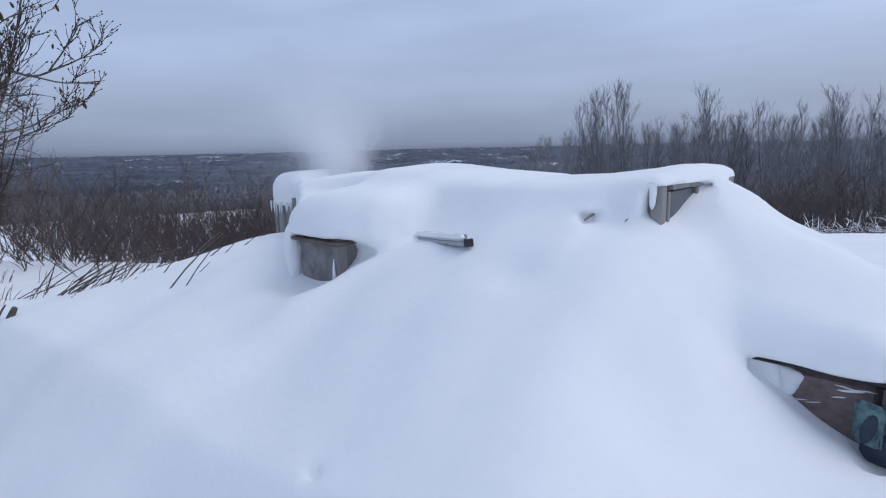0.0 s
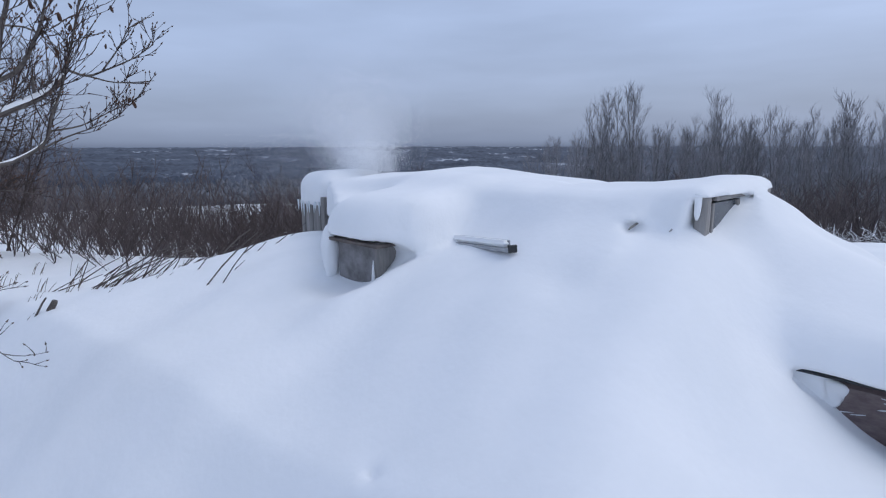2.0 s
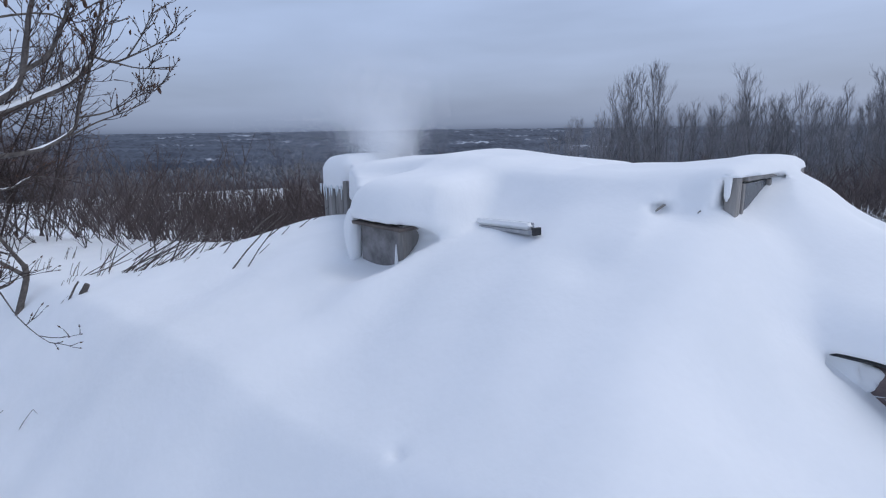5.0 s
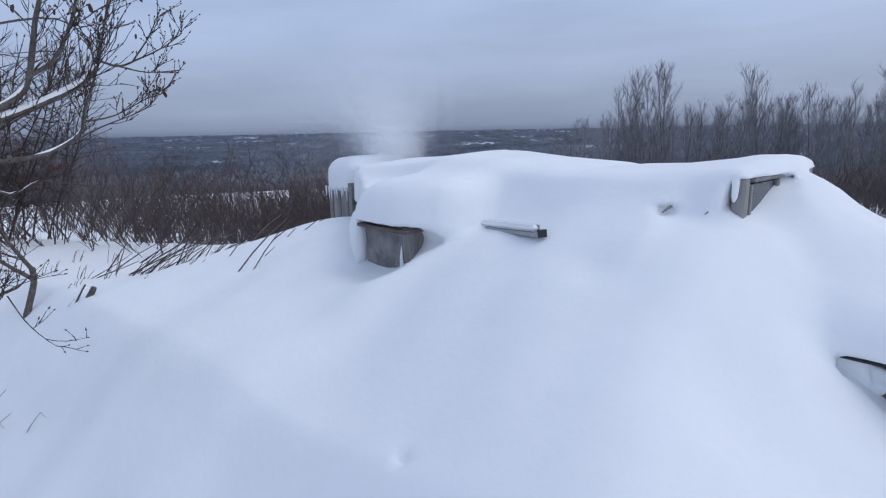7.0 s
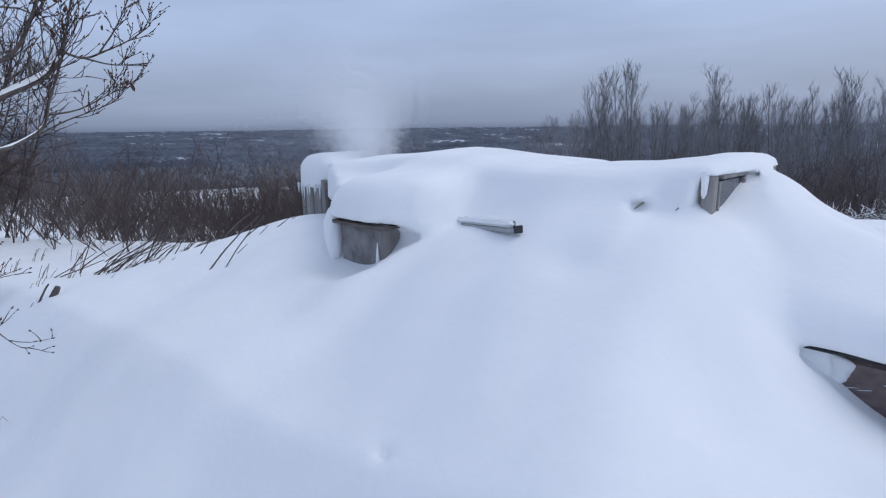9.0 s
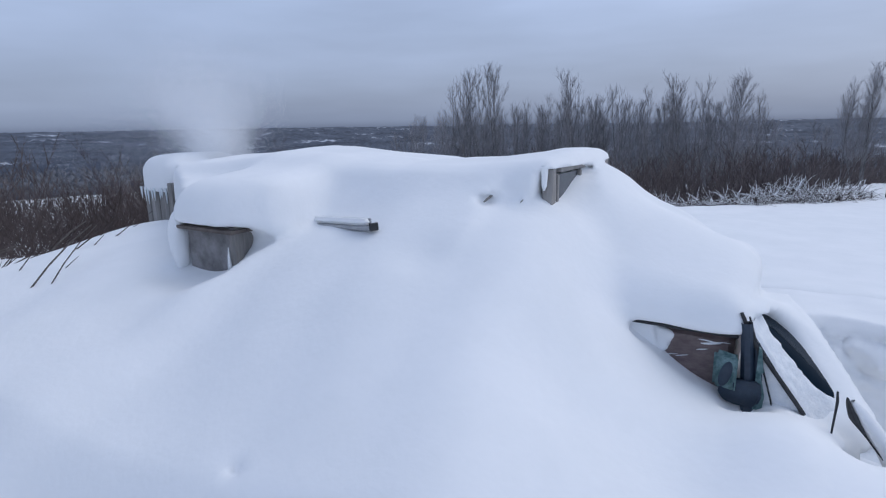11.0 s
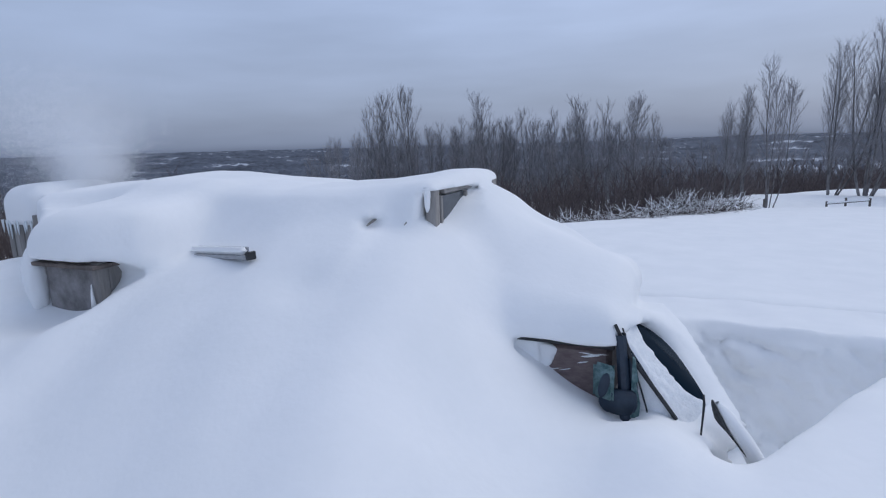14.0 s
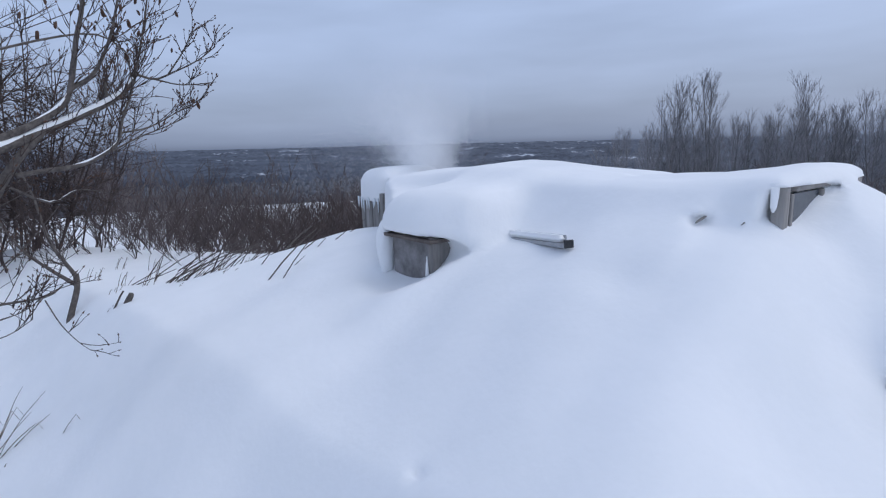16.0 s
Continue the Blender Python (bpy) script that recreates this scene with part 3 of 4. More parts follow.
part("lower_shell", bm, PAINT, mirror, "dark scuffed lower shell", True)
rear = [(0.098, 0.69), (0.112, 0.68), (0.130, 0.56), (0.118, 0.54), (0.145, 0.42), (0.140, 0.34), (0.095, 0.34)]
V = [(x, y, z) for y in (-0.045, -0.02) for x, z in rear]
F = [tuple(range(7)), tuple(range(13, 6, -1))] + [(i, i + 7, (i + 1) % 7 + 7, (i + 1) % 7) for i in range(7)]
mesh_object("rear_shell", V, F, TEAL, mirror, "frosted dark shell behind the door post")
# frost smears and ice lumps on the brown panel
rng = random.Random(4)
for n in range(7):
    bm = bmesh.new()
    bmesh.ops.create_icosphere(bm, subdivisions=2, radius=1)
    for v in bm.verts:
        v.co *= 1 + 0.35 * noise.noise(v.co * 1.7 + Vector((n, 0, 0)))
    w, hgt = rng.uniform(0.025, 0.08), rng.uniform(0.0018, 0.005)
    bmesh.ops.transform(bm, matrix=Matrix.Translation((rng.uniform(-0.42, -0.06), 0.026, rng.uniform(0.52, 0.68))) @ Matrix.Rotation(rng.uniform(-0.3, 0.1), 4, "Y") @ Matrix.Diagonal((w, 0.004, hgt, 1)), verts=bm.verts)
    part("frost_smear", bm, CRUST, truck, "white frost smear", True)
bm = bmesh.new()
bmesh.ops.create_icosphere(bm, subdivisions=4, radius=1)
for v in bm.verts:
    v.co *= 1 + 0.3 * noise.noise(v.co * 2.1)
bmesh.ops.transform(bm, matrix=Matrix.Translation((-0.57, 0.028, 0.62)) @ Matrix.Diagonal((0.22, 0.055, 0.15, 1)), verts=bm.verts)
part("frost_sheet", bm, SNOW, truck, "white frozen snow stuck to the panel", True)
for n, (x, z) in enumerate([(-0.655, 0.715), (-0.625, 0.705), (-0.60, 0.712)]):
    V, F = [], []
    tube_into(V, F, [(x, -0.03, z + 0.04), (x + 0.01, -0.035, z), (x + 0.012, -0.035, z - 0.02)], [0.022, 0.018, 0.003], 6)
    mesh_object("ice_lump", V, F, ICE, truck, "", True)

hut = thing("truck_hut", TRUCK, "weathered grey wooden hut on the bed of a buried truck", "hut")
part("inner_wall", board(-5.1, -1.18, 0.20, 1.28, -0.3, 1.44, 0.01), WOOD_DARK, hut, "dark inner lining")
part("corner_post", board(-1.19, -1.12, 0.12, 0.19, 0.9, 1.575, 0.006), WOOD, hut, "grey weathered corner post")
part("corner_post", board(-1.19, -1.11, 1.26, 1.35, 0.9, 1.575, 0.006), WOOD, hut, "grey weathered corner post")
part("rear_wall", board(-5.98, -5.1, 0.38, 1.28, -0.3, 1.30, 0.01), WOOD_DARK, hut, "dark inner lining")
part("corner_post", board(-5.50, -5.43, 0.29, 0.36, 0.7, 1.30, 0.006), WOOD, hut, "grey weathered corner post")
for n in range(5):
    part("board", board(-1.98 + 0.16 * n, -1.83 + 0.16 * n, 0.15, 0.19, 0.9, 1.40, 0.005), WOOD, hut)
for n in range(6):
    x = -6.0 + 0.085 * n
    part("board", board(x, x + 0.078, 0.335 + 0.006 * (n % 2), 0.37, 0.6, 1.30, 0.004), WOOD, hut)
window = new("window")
window.parent = hut
part("window_frame", board(-1.15, -1.115, 0.20, 0.235, 1.0, 1.535, 0.004), WOOD, window, "grey wooden window frame")
part("window_frame", board(-1.15, -1.110, 0.255, 1.25, 1.545, 1.573, 0.004), WOOD, window, "grey wooden window frame")
part("window_frame", board(-1.15, -1.105, 0.62, 0.655, 1.0, 1.535, 0.004), WOOD, window, "grey wooden window frame")
part("pane", board(-1.135, -1.125, 0.255, 0.62, 1.0, 1.535, 0.002), PANE, window, "dark window pane")
part("pane", board(-1.135, -1.125, 0.655, 1.25, 1.0, 1.535, 0.002), PANE, window, "dark window pane")
# snow clinging to the post
V, F = [], []
tube_into(V, F, [(-1.17, 0.10, 1.60), (-1.165, 0.10, 1.54), (-1.168, 0.102, 1.47), (-1.17, 0.105, 1.44)], [0.026, 0.021, 0.018, 0.006], 8)
mesh_object("snow_clump", V, F, SNOW, hut, "white snow clinging to the post", True)
# two bracket ends poking out of the side
for x, y, z, r in ((-1.47, -0.10, 1.385, 0.008), (-1.27, 0.01, 1.38, 0.005)):
    V, F = [], []
    tube_into(V, F, [(x, y + 0.1, z + 0.03), (x, y - 0.01, z + 0.005), (x - 0.005, y - 0.03, z - 0.005)], [r, r, 0.6 * r], 6)
    mesh_object("bracket", V, F, WOOD, hut, "grey bracket end")
# icicles along the rear eave
for n in range(9):
    V, F = [], []
    x, ln = -6.04 + 0.07 * n, rng.uniform(0.06, 0.17)
    y = 0.315 + rng.uniform(-0.02, 0.01)
    tube_into(V, F, [(x, y, 1.24), (x + 0.003, y, 1.20 - 0.4 * ln), (x, y, 1.20 - ln)], [0.013, 0.009, 0.002], 6)
    mesh_object("icicle", V, F, ICE, hut, "thin hanging icicle", True)

porch = thing("porch_box", TRUCK, "dark weathered wooden box jutting from the hut under a snow cap", "hut")
part("core", board(-3.56, -3.14, -0.72, 0.3, 0.3, 1.17, 0.005), WOOD_DARK, porch)
part("panel", board(-3.615, -3.13, -0.765, -0.74, 0.6, 1.185, 0.004), PLYWOOD, porch, "dark stained plywood sheet")
part("corner_post", board(-3.125, -3.06, -0.785, -0.715, 0.6, 1.185, 0.005), WOOD, porch, "grey weathered corner post")
for n in range(3):
    part("board", board(-3.115, -3.085, -0.70 + 0.13 * n, -0.575 + 0.13 * n, 0.6, 1.185, 0.004), WOOD, porch)
part("eave_board", board(-3.66, -3.035, -0.835, -0.70, 1.150, 1.176, 0.004), WOOD_DARK, porch, "thin dark eave board")
part("eave_board", board(-3.115, -3.035, -0.70, -0.2, 1.150, 1.176, 0.004), WOOD_DARK, porch, "thin dark eave board")
V, F = [], []
tube_into(V, F, [(-3.12, -0.80, 1.05), (-3.12, -0.803, 0.98), (-3.122, -0.80, 0.90)], [0.003, 0.009, 0.017], 6)
mesh_object("snow_clump", V, F, SNOW, porch, "white snow frozen to the corner", True)
# snow curtain at the porch's rear edge
bm = bmesh.new()
bmesh.ops.create_icosphere(bm, subdivisions=4, radius=1)
for v in bm.verts:
    v.co *= 1 + 0.18 * noise.noise(v.co * 1.3)
bmesh.ops.transform(bm, matrix=Matrix.Translation((-3.68, -0.80, 1.04)) @ Matrix.Diagonal((0.075, 0.07, 0.22, 1)), verts=bm.verts)
part("snow_curtain", bm, SNOW, porch, "white snow curtain hanging from the eave", True)

# the rail that juts over the drift, snow along its top
rail = thing("steel_rail", TRUCK @ Matrix.Translation((-3.15, -0.15, 1.135)) @ Vector((1.14, -0.41, 0.115)).to_track_quat("X", "Z").to_matrix().to_4x4(),
             "grey steel channel jutting from the hut, capped with snow", "rail")
part("channel", board(-0.2, 1.19, -0.028, 0.033, -0.026, 0.0, 0.004), GREY_METAL, rail)
part("channel_web", board(-0.2, 1.12, 0.026, 0.038, 0.0, 0.045, 0.003), GREY_METAL, rail)
part("end_cap", board(1.19, 1.205, -0.03, 0.035, -0.028, 0.022, 0.005), BLACK, rail, "dark end plate")
part("snow_cap", board(-0.2, 1.13, -0.032, 0.036, 0.002, 0.046, 0.018, None, 3), SNOW, rail, "long strip of packed snow", True)

chimney = thing("stovepipe", TRUCK @ Matrix.Translation((-5.4, 1.0, 0)), "dark sooty stovepipe rising through the hut roof", "chimney")
V, F = [], []
tube_into(V, F, [(0, 0, 1.2), (0, 0, 1.49)], [0.055, 0.055], 16)
mesh_object("pipe", V, F, BLACK, chimney, "", True)
V, F = [], []
tube_into(V, F, [(0, 0, 1.46), (0, 0, 1.51), (0, 0, 1.53)], [0.075, 0.08, 0.07], 16)
mesh_object("cap", V, F, BLACK, chimney, "sooty metal cap", True)

# steam from the stovepipe: countless tiny droplets
r = np.random.RandomState(11)
top = np.array(TRUCK @ Vector((-5.4, 1.0, 1.56)))
DROPS = 820000
clouds, weights = [], []
for k in range(40):
    f = (k + 0.5) / 40
    mid = top + np.array([-0.05 - 0.30 * f + r.normal() * 0.17 * (0.2 + f), 0.15 * f + r.normal() * 0.12 * f, 0.02 + 1.05 * f ** 1.15])
    clouds.append((mid, (0.16 + 0.22 * f) * r.uniform(0.7, 1.25) * np.array([1.0, 1.0, 0.85])))
    weights.append((1.15 - f) ** 0.9)
weights = list(0.9 * np.array(weights) / sum(weights)) + [0.06, 0.04]
clouds += [(top + np.array([-0.3, 0.3, 0.5]), np.array([0.5, 0.4, 0.36])), (top + np.array([-1.0, 0.5, 0.0]), np.array([0.6, 0.4, 0.26]))]
puff = np.concatenate([mid + np.clip(r.normal(size=(int(w * DROPS), 3)), -1.8, 1.8) * size for (mid, size), w in zip(clouds, weights)])
puff = puff[puff[:, 2] > top[2] - 0.35]
e1, e2 = r.normal(size=(len(puff), 3)) * 0.00096, r.normal(size=(len(puff), 3)) * 0.00096
V = np.stack([puff + e1, puff + e2, puff - e1 - e2], 1).reshape(-1, 3)
steam = mesh_object("steam", V, np.arange(len(V)).reshape(-1, 3), STEAM)
tagged(steam, "white steam drifting up from the stovepipe", "steam", kind="stuff")


# ---- trees ----
def ground_z(x, y):
    return float(drift(np.array([float(x)]), np.array([float(y)]))[0])


def wander(rng, p, d, length, bits, bend, lift):
    """A wavering line of points from p along d."""
    p, d, pts = Vector(p), Vector(d).normalized(), [Vector(p)]
    for _ in range(bits):
        d = (d + Vector((rng.uniform(-bend, bend), rng.uniform(-bend, bend), rng.uniform(-bend, bend) + lift))).normalized()
        p = p + d * length / bits
        pts.append(p.copy())
    return pts


def spike_into(V, F, p, d, r):
    """A single tapering twig."""
    s = d.orthogonal().normalized()
    q, k = d.normalized().cross(s), len(V)
    V += [p + s * r, p - s * r * 0.5 + q * r * 0.87, p - s * r * 0.5 - q * r * 0.87, p + d]
    F += [(k, k + 1, k + 3), (k + 1, k + 2, k + 3), (k + 2, k, k + 3)]


def far_tree(seed, height, stems, fork, low, wide, droop, twigs, twig_r, branches, r=0.085):
    """A bare broadleaf tree: one stem or several, and an airy crown of fine twigs."""
    rng = random.Random(seed)
    TV, TF, CV, CF = [], [], [], []
    for n in range(stems):
        an = 6.283 * (n + 0.6 * rng.random()) / stems
        h = height * (1.0 if n == 0 else rng.uniform(0.72, 0.97))
        out = fork * (0.15 if n == 0 else rng.uniform(0.6, 1.1))
        stem = wander(rng, (0.05 * math.cos(an), 0.05 * math.sin(an), -0.5), (1.5 * out * math.cos(an), 1.5 * out * math.sin(an), 1), h + 0.5, 10, 0.06, 0.16)
        rs = r * (1.0 if n == 0 else rng.uniform(0.6, 0.9))
        tube_into(TV, TF, stem, [rs * (1 - 0.9 * i / 10) + 0.005 for i in range(11)], 6)
        count = branches if n == 0 else int(branches * 0.75)
        for b in range(count):
            f = low + (0.99 - low) * (b + rng.random()) / count
            k = min(int(f * 10), 9)
            p = stem[k].lerp(stem[k + 1], f * 10 - k)
            a = b * 2.4 + rng.uniform(-0.6, 0.6)
            u = (f - low) / (1 - low)
            oval = (0.35 + 1.3 * u) if u < 0.5 else (1.0 - 0.9 * (u - 0.5) / 0.5) ** 0.6
            reach = height * (wide * 1.6 * oval * rng.uniform(0.6, 1.2) + 0.04)
            bough = wander(rng, p, (math.cos(a), math.sin(a), rng.uniform(0.8, 1.7) + u), reach, 3, 0.14, 0.16)
            rb = 0.008 + rs * 0.24 * (1 - f)
            tube_into(CV, CF, bough, [rb, rb * 0.75, rb * 0.5, 0.004], 3)
            for _ in range(twigs):
                g = rng.uniform(0.2, 1.0) * 2.99
                i = int(g)
                q = bough[i].lerp(bough[i + 1], g - i)
                d = (bough[i + 1] - bough[i]).normalized() + Vector((rng.uniform(-0.6, 0.6), rng.uniform(-0.6, 0.6), rng.uniform(0.0, 0.6)))
                d = d.normalized() * height * rng.uniform(0.04, 0.085)
                spike_into(CV, CF, q, d, twig_r)
                for _ in range(2):
                    e = d.normalized() + Vector((rng.uniform(-0.7, 0.7), rng.uniform(-0.7, 0.7), rng.uniform(-0.2, 0.6) - droop))
                    spike_into(CV, CF, q + d * rng.uniform(0.2, 0.8), e.normalized() * height * rng.uniform(0.025, 0.055), twig_r * 0.75)
    return TV, TF, CV, CF


def make_tree(name, data, bark, twig, label, group):
    tree = thing(name, Matrix.Identity(4), label, "tree", group)
    mesh_object("trunk", data[0], data[1], bark, tree)
    mesh_object("crown", data[2], data[3], twig, tree)
    return tree


def shrub_mesh(seed, stems, height, lean, twigs, r0, width, low=0.25):
    rng = random.Random(seed)
    V, F = [], []
    for _ in range(stems):
        an, far = rng.uniform(0, 6.283), width * math.sqrt(rng.random())
        p = (far * math.cos(an), far * math.sin(an), -0.25)
        h = height * rng.uniform(0.55, 1.1)
        limb = wander(rng, p, (lean * math.cos(an) + rng.uniform(-0.25, 0.25), lean * math.sin(an) + rng.uniform(-0.25, 0.25), 1), h + 0.25, 5, 0.12, 0.03)
        tube_into(V, F, limb, [r0, r0 * 0.9, r0 * 0.75, r0 * 0.6, r0 * 0.45, r0 * 0.25], 5)
        for _ in range(twigs):
            g = rng.uniform(low, 0.98) * 4.99
            i = int(g)
            q = limb[i].lerp(limb[i + 1], g - i)
            d = (limb[i + 1] - limb[i]).normalized() + Vector((rng.uniform(-0.9, 0.9), rng.uniform(-0.9, 0.9), rng.uniform(0, 0.7)))
            tw = wander(rng, q, d, h * rng.uniform(0.12, 0.34), 3, 0.2, 0.06)
            tube_into(V, F, tw, [r0 * 0.45, r0 * 0.38, r0 * 0.3, r0 * 0.15], 3)
            tube_into(V, F, wander(rng, tw[1], d + Vector((rng.uniform(-1, 1), rng.uniform(-1, 1), 0.2)), h * rng.uniform(0.08, 0.18), 2, 0.2, 0.05), [r0 * 0.32, r0 * 0.25, r0 * 0.12], 3)
    return V, F


def thicket_mesh(seed, stems, height, twigs, r0, width):
    """A dense low thicket: thin stems and a haze of twigs."""
    rng = random.Random(seed)
    V, F = [], []
    for _ in range(stems):
        an, far = rng.uniform(0, 6.283), width * math.sqrt(rng.random())
        h = height * rng.uniform(0.5, 1.1)
        stem = wander(rng, (far * math.cos(an), far * math.sin(an), -0.2), (0.35 * math.cos(an) + rng.uniform(-0.3, 0.3), 0.35 * math.sin(an) + rng.uniform(-0.3, 0.3), 1), h, 3, 0.16, 0.03)
        tube_into(V, F, stem, [r0, r0 * 0.8, r0 * 0.55, r0 * 0.25], 3)
        for _ in range(twigs):
            g = rng.uniform(0.3, 1.0) * 2.99
            i = int(g)
            q = stem[i].lerp(stem[i + 1], g - i)
            d = ((stem[i + 1] - stem[i]).normalized() + Vector((rng.uniform(-0.9, 0.9), rng.uniform(-0.9, 0.9), rng.uniform(-0.1, 0.7)))).normalized() * h * rng.uniform(0.10, 0.28)
            spike_into(V, F, q, d, r0 * 0.5)
            spike_into(V, F, q + d * 0.5, (d.normalized() + Vector((rng.uniform(-1, 1), rng.uniform(-1, 1), 0.2))).normalized() * h * rng.uniform(0.06, 0.14), r0 * 0.4)
    return V, F


def polar(az, dist):
    return dist * math.sin(radians(az)) + 0.2, dist * math.cos(radians(az))


rng = random.Random(21)
# the wood on the slope beyond the field
kinds = [make_tree("aspen_tree", far_tree(31 + k, 10.0, (1, 2, 1, 3, 2)[k], 0.14, (0.28, 0.25, 0.25, 0.2, 0.22)[k], (0.14, 0.10, 0.13, 0.085, 0.11)[k], 0.0, 9, 0.0088, (46, 30, 62, 22, 32)[k], (0.075, 0.06, 0.07, 0.055, 0.06)[k]), BIRCH, FROST_TWIG,
                   "tall bare aspen with frosted twigs in the winter wood", "trees of the wood") for k in range(5)]


def plant(proto, az, dist, top_el=None, height=None, base=10.0):
    """A tree that stands on the ground at an azimuth and reaches an elevation."""
    x, y = polar(az, dist)
    z = ground_z(x, y) - 0.1
    hgt = height or 0.98 * (1.86 + dist * math.tan(radians(top_el)) - z)
    k = hgt / base
    t = copy_thing(proto, pose(x, y, z, 0, 0, rng.uniform(0, 360)))
    t.scale = (k * rng.uniform(0.9, 1.15), k * rng.uniform(0.9, 1.15), k)
    return t


for az, el, k in [(9.5, 4.4, 2), (8.9, 3.0, 1), (11.3, 3.4, 1), (12.7, 3.8, 1), (13.7, 5.0, 1), (14.2, 4.7, 0), (22.2, 4.0, 2), (25.9, 2.5, 0), (28.1, 2.4, 4),
                  (31.7, 3.3, 2), (33.5, 3.0, 4), (35.2, 3.4, 2), (35.9, 3.0, 0), (37.3, 1.7, 4), (30.2, 2.0, 0), (23.7, 1.9, 3), (17.2, 1.7, 3), (19.2, 2.1, 3)]:
    plant(kinds[k], az, rng.uniform(50, 60), el)
for n in range(70):
    az = 4.2 + 34.0 * (n + rng.random()) / 70
    el = float(np.interp(az, [3, 5, 8, 15, 20, 24, 30, 37, 38.5], [-0.9, 0.2, 0.7, 1.1, 1.8, 1.5, 1.5, 0.9, -0.6])) + rng.uniform(-1.3, 0.3)
    plant(kinds[rng.randrange(5)], az, rng.uniform(44, 74), el)
for p in kinds:
    p.matrix_world = pose(*polar(20 + 2 * kinds.index(p), 66), ground_z(*polar(20 + 2 * kinds.index(p), 66)) - 0.1)

# birches at the field's edge: clumps of several stems
birches = [make_tree("birch_tree", far_tree(71 + k, 8.0, (4, 4, 5)[k], (0.26, 0.20, 0.36)[k], (0.34, 0.38, 0.26)[k], (0.11, 0.11, 0.16)[k], (0.30, 0.2, 0.1)[k], 14, 0.0046, (36, 38, 46)[k], (0.055, 0.05, 0.075)[k]), BIRCH, FROST_TWIG,
                     "bare multi-stemmed birch with drooping frosted twigs", "birches by the field") for k in range(3)]
for az, dist, el, k, tilt in [(43.9, 29.0, 2.4, 1, -3), (45.2, 28.0, 3.7, 0, 0), (47.4, 28.0, 5.7, 1, 0),
                              (51.8, 38, 6.1, 2, -2), (54.2, 38, 7.6, 2, 2), (56.4, 39, 6.6, 2, 4)]:
    t = plant(birches[k], az, dist, el, base=8.0)
    t.rotation_euler = Euler((radians(rng.uniform(-3, 3)), radians(tilt), rng.uniform(0, 6.28)))
for n, p in enumerate(birches):
    p.matrix_world = pose(*polar(58.5 + 1.5 * n, 36), ground_z(*polar(58.5 + 1.5 * n, 36)) - 0.1)

# a low fence beside the birches: stub posts, and a snow-laden rail
fence = thing("fence", Matrix.Identity(4), "broken low wooden fence with snow on its rail", "fence")
for az, dist, h in ((46.1, 27.5, 0.30), (47.1, 28.5, 0.36), (51.7, 29, 0.34), (53.0, 29, 0.40), (54.6, 29, 0.36)):
    x, y = polar(az, dist)
    z = ground_z(x, y)
    part("post", board(x - 0.035, x + 0.035, y - 0.035, y + 0.035, z - 0.3, z + h, 0.01), BARK, fence)
(xa, ya), (xb, yb) = polar(51.7, 29), polar(54.6, 29)
za, zb = ground_z(xa, ya) + 0.22, ground_z(xb, yb) + 0.26
for name, mat, up, rr in (("rail", BARK, 0.0, 0.025), ("snow_cap", SNOW, 0.04, 0.042)):
    V, F = [], []
    tube_into(V, F, [(xa + (xb - xa) * t, ya + (yb - ya) * t, za + (zb - za) * t + up) for t in (0, 0.33, 0.66, 1)], [rr] * 4, 6)
    mesh_object(name, V, F, mat, fence)

# thicket in front of the wood
shrubs = [tagged(mesh_object("thicket_shrub", *thicket_mesh(91 + k, 28, 2.4, 11, 0.020, 1.0), RED_TWIG), "dense bare reddish-brown thicket shrub in snow", "shrub", "thicket shrubs") for k in range(3)]
for n in range(130):
    az = rng.uniform(2, 62)
    far = float(np.interp(az, [2, 25, 38, 43, 46, 62], [22, 20, 25, 33, 46, 56]))
    dist = far + rng.random() ** 1.4 * 26
    x, y = polar(az, dist)
    t = copy_thing(shrubs[n % 3], pose(x, y, ground_z(x, y) - 0.05, 0, 0, rng.uniform(0, 360)))
    k = rng.uniform(0.8, 1.3) * float(np.interp(dist - far, [0, 5, 20], [0.7, 1.45, 2.0]))
    t.scale = (k * 1.15, k * 1.15, k)
for n in range(92):
    az = rng.choice((-50, -41, -33, -27, -20, -13, -7)) + rng.gauss(0, 3.4)
    dist = float(np.interp(az, [-58, -42, -30, -3], [22, 19, 14, 13])) + rng.random() ** 1.2 * 45
    x, y = polar(az, dist)
    t = copy_thing(shrubs[n % 3], pose(x, y, ground_z(x, y) - 0.05, 0, 0, rng.uniform(0, 360)))
    k = rng.uniform(0.45, 1.15) * float(np.interp(dist, [12, 22, 50], [0.75, 1.15, 1.7]))
    t.scale = (k, k, k)
for k, p in enumerate(shrubs):
    x, y = polar(26 + 6 * k, 27)
    p.matrix_world = pose(x, y, ground_z(x, y) - 0.05)
for n in range(34):
    az = rng.uniform(38, 64)
    x, y = polar(az, dist := rng.uniform(56, 100))
    plant(kinds[rng.randrange(5)], az, dist, rng.uniform(-2.2, -0.3))
